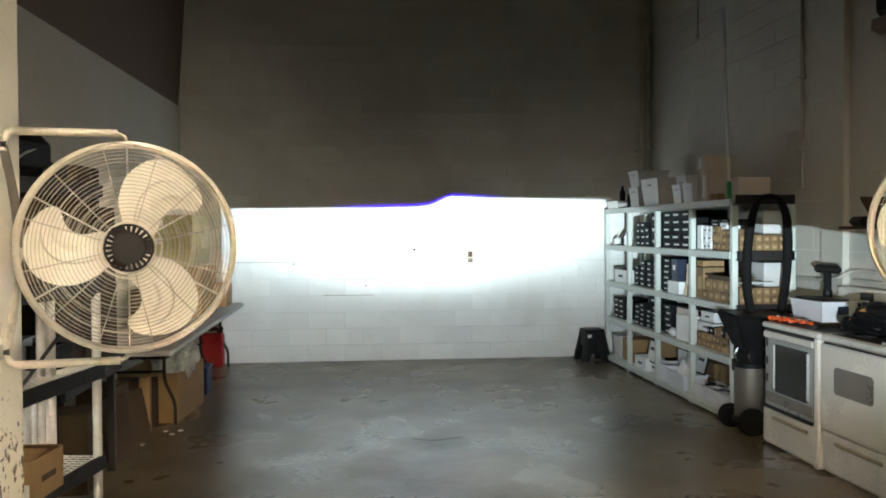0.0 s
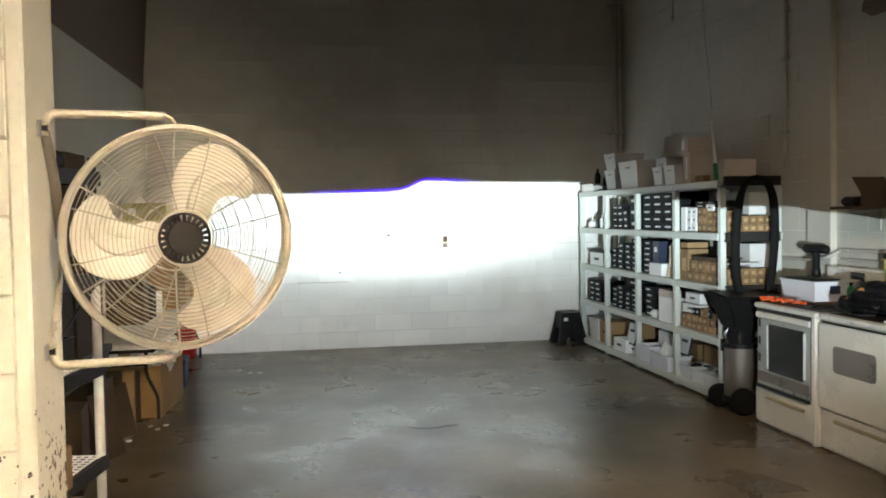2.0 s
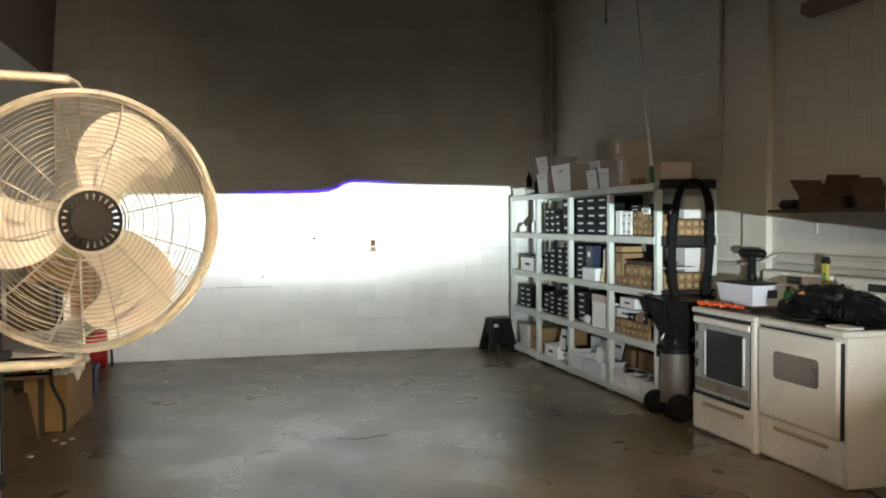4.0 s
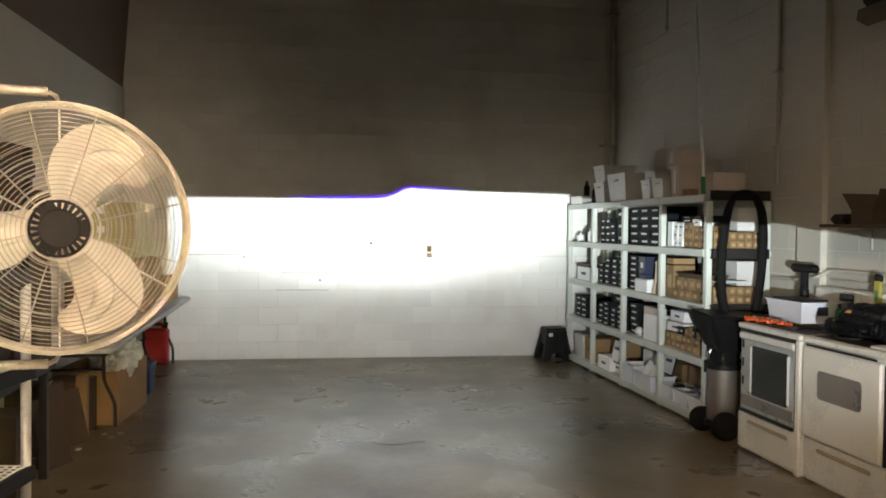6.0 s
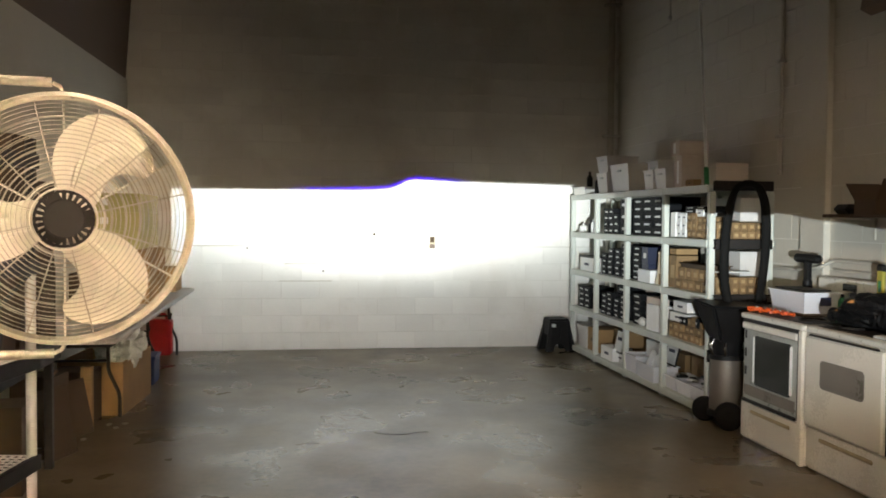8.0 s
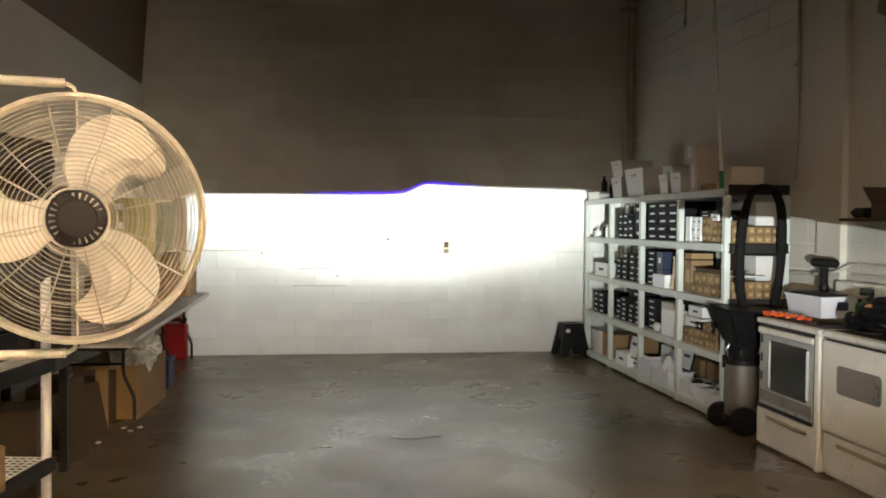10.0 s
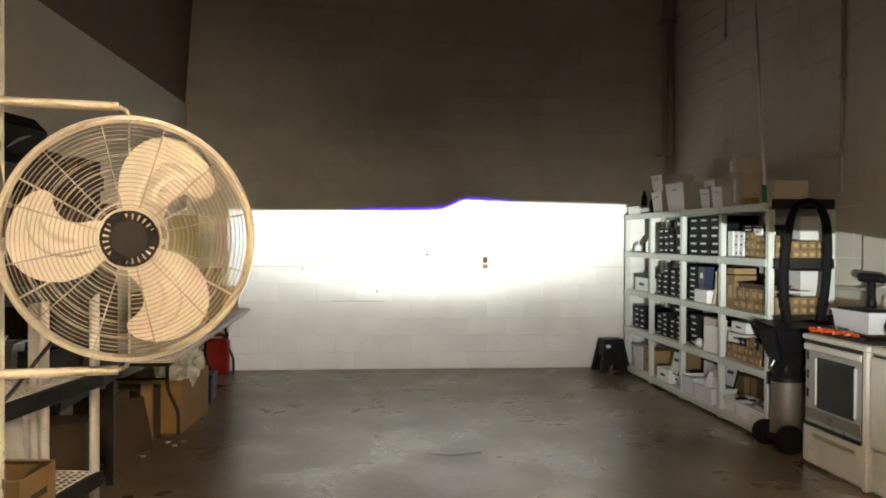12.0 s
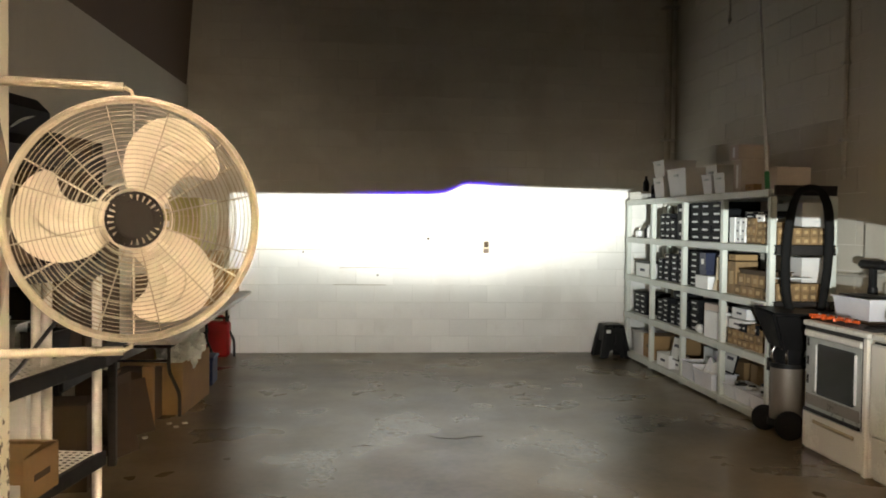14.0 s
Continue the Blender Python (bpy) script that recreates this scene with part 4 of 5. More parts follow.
for p, r in (((-0.13, 0.09, 0.095), 0.095), ((-0.10, -0.25, 0.105), 0.105)):
    wh = part("wheel", lathe([(0.03, -0.03), (r * 0.85, -0.032), (r, -0.02), (r, 0.02), (r * 0.85, 0.032), (0.03, 0.03)], 28), M_RUBBER, mc, "black rubber wheel", smooth=True)
    wh.matrix_local = pose(*p, 0, 0, -22)
    part("hub", cyl((0, -0.036, 0), (0, 0.036, 0), 0.034, seg=14), M_RUBBER, wh, smooth=True)

# ---- electrical box and marks on the back wall ----
eb = thing("switch_box", "small brown and beige switch box on the wall", "switch", pose(1.0, YB, 1.275))
part("plate", box(-0.036, 0.036, -0.02, 0.0, -0.075, 0.075, 0.006), M_BEIGE, eb, "worn beige plate")
part("rocker", box(-0.026, 0.026, -0.028, -0.018, 0.0, 0.066, 0.004), M_DARKCARD, eb, "dark rocker")
part("knockout", box(-0.03, 0.03, -0.024, -0.018, -0.07, -0.02, 0.003), M_BROWN, eb)
hk = thing("wall_hook", "small bent wire hook in the wall", "hook", pose(0.38, YB, 1.46))
part("wire", tube(bend([(-0.05, 0, 0.02), (-0.05, -0.03, 0.03), (0.02, -0.03, 0.035), (0.02, -0.03, 0.0), (0.09, -0.02, 0.01)], 0.015), 0.006, 6), M_STEEL, hk, smooth=True)
part("anchor", cyl((-0.08, 0, -0.09), (-0.08, -0.012, -0.09), 0.018, seg=10), M_DARKCARD, hk)
for x, z in ((-0.30, 0.93), (-1.18, 1.2)):
    tagged(part("patch", cyl((x, YB + 0.001, z), (x, YB - 0.003, z), 0.013, seg=9), M_CONE), "small dark anchor hole in the block wall", "hole", kind="structure")


for x0, x1, row in ((-1.95, -0.95, 6.03), (-0.95, -0.6, 6.03), (-0.75, 0.10, 5), (-0.82, -0.2, 4)):
    tagged(part("joint_stain", box(x0, x1, YB - 0.0015, YB + 0.003, 0.2033 * row - 0.004, 0.2033 * row + 0.003, 0), M_STAIN), "dirty open mortar joint in the block wall", "joint", kind="structure")


# ---- fan ----
def along(points, s):
    """The point at share s of a polyline's length."""
    pts = [Vector(p) for p in points]
    steps = [(q - p).length for p, q in zip(pts, pts[1:])]
    left = s * sum(steps)
    for p, q, d in zip(pts, pts[1:], steps):
        if left <= d:
            return p.lerp(q, left / d)
        left -= d
    return pts[-1]


def smooth_line(points, rounds=3):
    """Corner cutting: the same line with soft bends and the same ends."""
    pts = [Vector(p) for p in points]
    for _ in range(rounds):
        cut = [pts[0]]
        for p, q in zip(pts, pts[1:]):
            cut += [p.lerp(q, 0.25), p.lerp(q, 0.75)]
        pts = cut + [pts[-1]]
    return pts


def ease(x, a, b):
    t = min(1.0, max(0.0, (x - a) / (b - a)))
    return t * t * (3 - 2 * t)


def blade_mesh():
    """A crescent blade reaching to -x: a full outer edge, a hollow inner edge, and pressed steps that follow the sweep."""
    outer = smooth_line([(-42, -22), (-58, -56), (-90, -86), (-130, -110), (-180, -124), (-235, -118), (-286, -92), (-318, -45), (-328, 12), (-318, 62), (-294, 106), (-262, 136), (-240, 139)])
    inner = smooth_line([(-42, 26), (-62, 50), (-98, 54), (-132, 44), (-165, 48), (-194, 68), (-206, 96), (-212, 124), (-222, 138), (-240, 139)])
    bm = bmesh.new()
    k = 0.000886
    nu, nv = 60, 40
    front, back = [], []
    for i in range(nu):
        s = i / (nu - 1) * 0.995
        p, q = along(outer, s), along(inner, s)
        rows = ([], [])
        for j in range(nv):
            t = j / (nv - 1)
            x, z = p.lerp(q, t)
            w = 0.50 * z * k + 0.010 * (1 - math.cos(2.6 * (t - 0.5)))
            # the pressed crescent and the short rib inside it
            w -= 0.013 * ease(t, 0.40, 0.45) * ease(s, 0.10, 0.22) * (1 - ease(s, 0.80, 0.92)) * (1 - 0.8 * ease(t, 0.5, 1.0))
            w -= 0.012 * math.exp(-((t - 0.72) / 0.055) ** 2) * ease(s, 0.28, 0.40) * (1 - ease(s, 0.66, 0.78))
            rows[0].append(bm.verts.new((x * k, w, z * k)))
            rows[1].append(bm.verts.new((x * k, w + 0.003, z * k)))
        front.append(rows[0])
        back.append(rows[1])
    for i in range(nu - 1):
        for j in range(nv - 1):
            bm.faces.new((front[i][j], front[i + 1][j], front[i + 1][j + 1], front[i][j + 1]))
            bm.faces.new((back[i][j + 1], back[i + 1][j + 1], back[i + 1][j], back[i][j]))
        for j in (0, nv - 1):
            bm.faces.new((front[i][j], back[i][j], back[i + 1][j], front[i + 1][j]))
    for i in (0, nu - 1):
        for j in range(nv - 1):
            bm.faces.new((front[i][j], front[i][j + 1], back[i][j + 1], back[i][j]))
    return bm


def guard_y(r):
    """How far the front guard stands before the rim, by radius."""
    s = min(1.0, r / 0.300)
    return -0.105 * math.sqrt(max(0.0, 1 - s ** 3.2)) - 0.004


def build_fan(m, label):
    t = thing("wall_fan", label, "fan", m, "wall fans")
    R = 0.312
    rim = part("rim", lathe([(R - 0.016, -0.016), (R - 0.006, -0.024), (R + 0.004, -0.02), (R + 0.008, 0.0), (R + 0.004, 0.075), (R - 0.004, 0.08), (R - 0.008, 0.03), (R - 0.014, 0.0)], 72, closed=True), M_RIM, t, "worn cream rim", True)
    guard = part("front_guard", tube([(0.075 * math.cos(a * math.pi / 24), guard_y(0.075), 0.075 * math.sin(a * math.pi / 24)) for a in range(48)], 0.0028, 6, True), M_CREAM, t, "cream wire guard", True)
    count = 20
    for k in range(count):
        r = 0.084 + (R - 0.016 - 0.084) * k / (count - 1)
        y = guard_y(r)
        part("wire_ring", tube([(r * math.cos(a * math.pi / 36), y, r * math.sin(a * math.pi / 36)) for a in range(72)], 0.00125, 5, True), M_WIRE, guard, smooth=True)
    for k in range(12):
        a = radians(13 + 30 * k)
        pts = []
        for i in range(10):
            r = 0.062 + (R - 0.006 - 0.062) * i / 9
            pts.append((r * math.cos(a), guard_y(r) + 0.003, r * math.sin(a)))
        part("spoke", tube(pts, 0.0019, 5), M_WIRE, guard, smooth=True)
    rear = part("rear_guard", tube([(0.1 * math.cos(a * math.pi / 18), 0.13, 0.1 * math.sin(a * math.pi / 18)) for a in range(36)], 0.003, 5, True), M_CREAM, t, smooth=True)
    for k in range(5):
        r = 0.12 + 0.036 * k
        y = 0.13 - 0.055 * (k / 4) ** 2
        part("wire_ring", tube([(r * math.cos(a * math.pi / 24), y, r * math.sin(a * math.pi / 24)) for a in range(48)], 0.0018, 5, True), M_WIRE, rear, smooth=True)
    for k in range(6):
        a = radians(30 + 60 * k)
        part("spoke", tube([(0.09 * math.cos(a), 0.13, 0.09 * math.sin(a)), (0.2 * math.cos(a), 0.12, 0.2 * math.sin(a)), ((R - 0.002) * math.cos(a), 0.07, (R - 0.002) * math.sin(a))], 0.003, 5), M_CREAM, rear, smooth=True)
    # hub: a plain disc inside an open collar of fins, with the motor behind
    y0 = guard_y(0)
    hub = part("hub_cap", lathe([(0.0005, y0 - 0.006), (0.044, y0 - 0.006), (0.048, y0 - 0.002), (0.048, y0 + 0.01), (0.0005, y0 + 0.01)], 36), M_HUB, t, "plain brown centre disc", True)
    part("collar", lathe([(0.063, y0), (0.070, y0 + 0.001), (0.070, y0 + 0.012), (0.063, y0 + 0.012)], 36, closed=True), M_HUB, t, "brown slotted collar", True)
    fin = mesh_of("fin", box(0.046, 0.065, y0 + 0.001, y0 + 0.010, -0.005, 0.005, 0), M_HUB)
    for k in range(24):
        child("fin", fin, hub, Matrix.Rotation(2 * math.pi * k / 24, 4, "Y"))
    part("motor", cyl((0, 0.03, 0), (0, 0.16, 0), 0.058, seg=28), M_CREAM, t, "cream motor body", True)
    part("spider", cyl((0, -0.030, 0), (0, 0.03, 0), 0.046, seg=28), M_HUB, t, "dark blade carrier", True)
    part("motor_face", cyl((0, 0.012, 0), (0, 0.032, 0), 0.066, seg=28), M_HUB, t, "dark motor face", True)
    blade = mesh_of("blade", blade_mesh(), M_BLADE, True)
    rivet = mesh_of("rivet", cyl((0, 0, 0), (0, -0.005, 0), 0.005, 0.003, seg=10), M_STEEL, True)
    for k in range(3):
        b = child("blade", blade, t, Matrix.Translation((0, -0.018, 0)) @ Matrix.Rotation(radians(120 * k), 4, "Y"))
        b["label"] = "swept cream fan blade with pressed ribs"
        for z in (-0.012, 0.022):
            child("rivet", rivet, b, Matrix.Translation((-0.058, 0.50 * z, z)))
    return t


FANM = pose(-1.125, 1.83, 1.563, 0, 0, 14)
fan = build_fan(FANM, "cream three-bladed wall fan in a wire guard")
fan2m = pose(1.605, 1.84, 1.606, 0, 0, -32)
fan_b = copy_thing(fan, fan2m)
fan_b["label"] = "cream wall fan beside the stoves"


def yoke(side, m, label):
    """The bent tube that carries a fan on its column; side -1 reaches to the left."""
    t = thing("fan_yoke", label, "fan bracket", m, "fan brackets")
    s = side
    for z in (1, -1):
        part("arm", tube(bend([(s * 0.342, -0.045, z * 0.285), (s * 0.336, -0.035, z * 0.345), (s * 0.035, 0.03, z * 0.345)], 0.055, 7), 0.0125, 10), M_RIM, t, smooth=True)
        part("pivot", box(s * 0.045 - 0.014, s * 0.045 + 0.014, 0.016, 0.044, z * 0.345 - 0.003, z * 0.345 + 0.003, 0.002), M_STEEL, t)
        part("tab", tube([(s * 0.035, 0.03, z * 0.345), (s * 0.015, 0.03, z * 0.335), (s * 0.008, 0.03, z * 0.318)], 0.006, 7), M_RIM, t, smooth=True)
        part("bolt", cyl((s * 0.352, -0.045, z * 0.303), (s * 0.330, -0.045, z * 0.303), 0.013, seg=6), M_BLKPAINT, t, "dark bolt head")
        part("lug", box(s * 0.351 - 0.004, s * 0.351 + 0.006, -0.072, -0.02, z * 0.303 - 0.022, z * 0.303 + 0.022, 0.002), M_STEEL, t)
        bar = bend([(s * 0.340, -0.045, z * 0.300), (s * 0.332, 0.01, z * 0.16), (s * 0.334, 0.05, z * 0.05), (s * 0.334, 0.06, z * 0.002)], 0.08, 5)
        part("strap", tube(bar, 0.016, 8, flat=0.35), M_SILVER if z > 0 else M_RIM, t, "flat grey steel strap" if z > 0 else "flat cream steel strap", True)
    return t


yoke(-1, pose(-1.125, 1.83, 1.563), "cream bent tube bracket holding a fan")
hang = thing("fan_drop_pole", "cream pole carrying a fan from the roof", "fan bracket", pose(1.605, 1.84, 1.606))
part("pole", cyl((0, 0.06, 0.30), (0, 0.06, TOP - 1.606), 0.018, seg=12), M_RIM, hang, smooth=True)
part("flange", cyl((0, 0.06, TOP - 1.63), (0, 0.06, TOP - 1.606), 0.07, seg=16), M_RIM, hang)
part("saddle", box(-0.04, 0.04, 0.01, 0.075, 0.315, 0.345, 0.004), M_STEEL, hang)
# steel column with a block pier behind its front edge
c = thing("column", "chipped cream painted steel column", "column", kind="structure")
part("shaft", box(-1.525, -1.478, 1.655, 1.95, 0, TOP, 0.008), M_COLUMN, c)
part("web", box(-1.86, -1.525, 1.80, 1.95, 0, TOP, 0.004), M_COLUMN, c)
for k in range(27):
    part("pier_block", box(-1.95, -1.526, 1.665, 1.799, 0.2033 * k + 0.003, 0.2033 * (k + 1) - 0.003, 0.004), M_COLUMN, c)
part("base_plate", box(-1.55, -1.43, 1.60, 2.0, 0, 0.02, 0.003), M_COLUMN, c)

# ---- rack on the left ----
rk = thing("rack", "white post rack with black beams and wire decks", "rack", pose(-1.812, 3.92, 0, 0, 0, -9))
RL, RD = 1.75, 0.52
for y in (0.0, -0.36, -RL):
    for x in (0.0, -RD):
        if y == -0.36 and x == 0.0:
            x = -0.065
        if x == -RD:
            part("post", cyl((x, y, 0), (x, y, 1.93), 0.0235, seg=16), M_BLKPAINT, rk, "black rear post", True)
        else:
            part("post", cyl((x, y, 0), (x, y, 1.34), 0.0235, seg=16), M_WHITEP, rk, smooth=True)
            part("upper_post", cyl((x, y, 1.34), (x, y, 1.93), 0.021, seg=16), M_BLKPAINT, rk, "black upper post", True)
part("post", cyl((-0.112, -0.36, 0), (-0.112, -0.36, 1.34), 0.0235, seg=16), M_WHITEP, rk, smooth=True)
for z in (0.42, 0.905, 1.36, 1.86):
    for x in (0.022, -RD - 0.022):
        part("beam", box(x - 0.013, x + 0.013, -RL - 0.03, 0.03, z - 0.072, z, 0.004), M_BLKPAINT, rk, "black steel beam")
    for y in (-0.02, -RL + 0.02):
        part("cross_beam", box(-RD, 0.0, y - 0.012, y + 0.012, z - 0.07, z - 0.012, 0.003), M_BLKPAINT, rk)
    wire_paint = M_WHITEP if z < 1.0 else M_BLKPAINT
    deck = part("wire_deck", box(-RD, -0.0, -RL * 0.5 - 0.004, -RL * 0.5 + 0.004, z - 0.010, z - 0.004, 0), wire_paint, rk, "white wire deck" if z < 1.0 else "black wire deck")
    long_wire = cached(("wire", z, "long"), lambda: box(-0.004, 0.004, -RL, 0, z - 0.008, z - 0.002, 0), wire_paint)
    cross_wire = cached(("wire", z, "cross"), lambda: box(-RD, 0, -0.004, 0.004, z - 0.003, z + 0.002, 0), wire_paint)
    for k in range(14):
        child("wire", long_wire, deck, Matrix.Translation((-RD + 0.01 + (RD - 0.02) * k / 13, 0, 0)))
    for k in range(40):
        child("wire", cross_wire, deck, Matrix.Translation((0, -RL + 0.01 + (RL - 0.02) * k / 39, 0)))
RM = pose(-1.812, 3.92, 0, 0, 0, -9)


def on_rack(ob, x, y, z, rz=0):
    ob.matrix_world = RM @ pose(x, y, z, 0, 0, rz)
    return ob




def opened_box(m, w, d, h):
    """A worn carton with its top flaps up and torn labels, its front towards -y."""
    t = thing("open_box", "worn brown carton with loose top flaps and torn labels", "carton", m)
    for q in (box(-w / 2, w / 2, -d / 2, -d / 2 + 0.005, 0, h, 0), box(-w / 2, w / 2, d / 2 - 0.005, d / 2, 0, h, 0), box(-w / 2, -w / 2 + 0.005, -d / 2 + 0.005, d / 2 - 0.005, 0, h, 0), box(w / 2 - 0.005, w / 2, -d / 2 + 0.005, d / 2 - 0.005, 0, h, 0)):
        part("side", q, M_CARD, t)
    part("bottom", box(-w / 2 + 0.005, w / 2 - 0.005, -d / 2 + 0.005, d / 2 - 0.005, 0, 0.005, 0), M_CARD, t)
    for y, reach, tip in ((-d / 2, d * 0.52, 7), (d / 2, -d * 0.46, -12)):
        part("flap", box(-w / 2 + 0.004, w / 2 - 0.004, min(0, reach), max(0, reach), 0, 0.004, 0), M_CARD, t).matrix_local = pose(0, y, h + 0.001, tip)
    for x, z, lw, lh in ((-0.03, 0.012, 0.10, 0.05), (0.10, 0.02, 0.07, 0.07)):
        part("label", box(x, x + lw, -d / 2 - 0.0015, -d / 2 + 0.001, z, z + lh, 0), M_LABEL, t, "torn white label")
    part("print", box(w / 2 - 0.0005, w / 2 + 0.001, -d * 0.2, d * 0.25, h * 0.4, h * 0.55, 0), M_DARKCARD, t)
    return t


opened_box(RM @ pose(-0.09, -0.71, 0.423, 0, 0, 4), 0.36, 0.33, 0.185)
c = carton("white", 0, 0, 0, 0.05, 0.34, 0.40, mark=False)
on_rack(c, -0.36, -0.30, 0.423, 88)
c = carton("brown", 0, 0, 0, 0.32, 0.34, 0.22, mark=False)
on_rack(c, -0.26, -1.1, 0.423, 90)
for k, (x, y, h, mt) in enumerate(((-0.2, -0.15, 0.12, M_BLACK), (-0.35, -0.25, 0.16, M_STEEL), (-0.22, -0.62, 0.22, M_BIN), (-0.3, -0.9, 0.3, M_GREYBIN), (-0.36, -0.5, 0.2, M_BLACK))):
    b = open_bin("parts_bin", "small workshop parts bin on the rack", 0, 0, 0, 0.2, 0.18, h, mt, 0.9, group="bins on the rack")
    on_rack(b, x, y, 0.908, 12 * k)
for k, (x, y, h, mt) in enumerate(((-0.25, -0.2, 0.2, M_BLACK), (-0.25, -0.5, 0.25, M_DARKCARD), (-0.25, -0.85, 0.22, M_BLACK))):
    b = open_bin("tool_tub", "dark workshop tub on the rack", 0, 0, 0, 0.34, 0.26, h, mt, 0.92, group="tubs on the rack")
    on_rack(b, x, y, 1.363, 4 * k)
bag = thing("tool_bag", "black tool bag with a grey strap on the rack top", "bag", RM @ pose(-0.26, -0.42, 1.862))
part("body", box(-0.16, 0.16, -0.30, 0.22, 0.0, 0.24, 0.06), M_BLACK, bag)
part("strap", tube(bend([(0.12, -0.28, 0.02), (0.17, -0.1, 0.12), (0.12, 0.2, 0.2)], 0.05), 0.012, 6, flat=0.4), M_TRIM, bag, "grey strap", True)
part("flap", box(-0.15, 0.17, 0.16, 0.34, 0.0, 0.10, 0.03), M_BLACK, bag)
cb = part("hanging_cable", tube(bend([(-1.74, 2.5, 0.98), (-1.83, 2.95, 0.98), (-1.84, 3.2, 1.05), (-1.82, 3.6, 1.2), (-1.80, 3.9, 1.30)], 0.1), 0.009, 7), M_CABLE, smooth=True)
tagged(cb, "black cable looped along the rack", "cable")
wc = thing("white_cabinet", "white metal cabinet behind the rack", "cabinet", pose(-2.47, 2.95, 0))
part("body", box(0, 0.08, -0.5, 0.42, 0, 1.25, 0.008), M_WHITEP, wc)
part("door", box(0.081, 0.095, -0.48, 0.40, 0.02, 1.23, 0.004), M_WHITEP, wc)

# ---- black bench beyond the rack ----
bn = thing("workbench", "black steel workbench with dark top", "workbench", pose(-2.10, 5.2, 0))
part("top", box(-0.38, 0.06, -1.06, 0.22, 0.745, 0.79, 0.005), M_BLKPAINT, bn)
part("apron", box(0.02, 0.045, -1.02, 0.18, 0.66, 0.745, 0.004), M_BLKPAINT, bn)
for x in (-0.32, 0.02):
    for y in (-1.0, 0.0):
        if x < 0 or y == 0.0:
            part("leg", box(x - 0.025, x + 0.025, y - 0.025, y + 0.025, 0, 0.745, 0.004), M_BLKPAINT, bn)
part("stretcher", box(-0.34, -0.30, -1.0, 0.0, 0.14, 0.18, 0.004), M_BLKPAINT, bn)
# carton colour is darkened to stand in for the bench's shade
STYLES["dark"] = (M_DARKCARD, M_CARD, "cardboard carton toned dark for the shade at the bench", "dark cartons")
c = carton("dark", 0, 0, 0, 0.3, 0.42, 0.5, 0, False)
c.matrix_world = pose(-2.28, 4.62, 0, 0, 0, 95)
c = carton("dark", 0, 0, 0, 0.24, 0.3, 0.48, 0, False)
c.matrix_world = pose(-2.33, 5.72, 0, 0, 0, 82)
c = carton("brown", 0, 0, 0, 0.06, 0.08, 0.46, 0, False)
c.matrix_world = pose(-2.10, 6.22, 0, 0, 0, 88)
c = carton("dark", 0, 0, 0, 0.3, 0.3, 0.40, 0, False)
c.matrix_world = pose(-2.25, 6.34, 0, 0, 0, 86)
for y, z, w, h in ((4.38, 0.791, 0.40, 0.50), (4.40, 1.293, 0.36, 0.42), (4.82, 0.791, 0.40, 0.62), (4.80, 1.413, 0.38, 0.60), (5.23, 0.791, 0.36, 0.46), (5.22, 1.253, 0.34, 0.52)):
    c = carton("dark", 0, 0, 0, 0.36, w, h, 0, False)
    c.matrix_world = pose(-2.45 + 0.02 * (w - 0.36) * 10, y, z, 0, 0, random.uniform(-3, 3))
for x, y, w, h, lean, turn, mt in ((-2.06, 5.46, 0.30, 0.46, 12, 70, M_DARKCARD), (-2.13, 5.80, 0.26, 0.50, 9, 96, M_CARD), (-2.08, 6.05, 0.22, 0.40, 15, 60, M_DARKCARD)):
    sh = tagged(part("card_sheet", box(-0.003, 0.003, -w / 2, w / 2, 0, h, 0.001), mt), "loose cardboard sheet leaning under the bench", "cardboard", "leaning cardboard")
    sh.matrix_world = pose(x, y, 0, 0, 0, turn - 90) @ pose(0, 0, 0, 0, -lean, 0)
for k in range(6):
    s_ = tagged(part("paper_scrap", box(-0.02, 0.02, -0.015, 0.015, 0, 0.012, 0.005), M_LABEL), "small white scrap on the floor", "scrap", "scraps on the floor")
    s_.matrix_world = pose(-2.12 + 0.05 * k + random.uniform(-0.03, 0.03), 6.12 + random.uniform(-0.25, 0.25), 0.0, 0, 0, random.uniform(0, 90))


# ---- folding tables ----
def folding_table(y0, y1, legs):
    t = thing("folding_table", "grey folding table with black bent legs", "table", pose(-1.765, y0, 0), "folding tables")
    L, W = y1 - y0, 0.74
    part("top", box(-W, 0, 0, L, 0.705, 0.745, 0.012), M_TABLE, t)
    part("skirt", box(-W + 0.05, -0.05, 0.05, L - 0.05, 0.675, 0.704, 0.004), M_BLKPAINT, t)
    for y in legs:
        for x in (-0.225, -W + 0.10):
            part("leg", tube(bend([(x - 0.04, y, 0.69), (x - 0.04, y, 0.36), (x + (0.05 if x > -0.3 else -0.02), y - 0.02, 0.18), (x + (0.05 if x > -0.3 else -0.02), y - 0.02, 0.0)], 0.05), 0.0145, 8), M_BLKPAINT, t, smooth=True)
        part("cross_bar", tube([(-0.265, y, 0.44), (-W + 0.06, y, 0.44)], 0.011, 7), M_BLKPAINT, t, smooth=True)
    return t


folding_table(5.63, 8.07, (1.0, 2.1))
folding_table(8.09, 9.86, (0.3, 1.66))
c = carton("brown", 0, 0, 0, 0.45, 0.5, 0.26, 0, False)
c.matrix_world = pose(-2.14, 9.30, 0.746, 0, 0, 90)
STYLES["olive"] = (M_OLIVE, M_LABEL, "olive green product carton with a white label", "olive cartons")
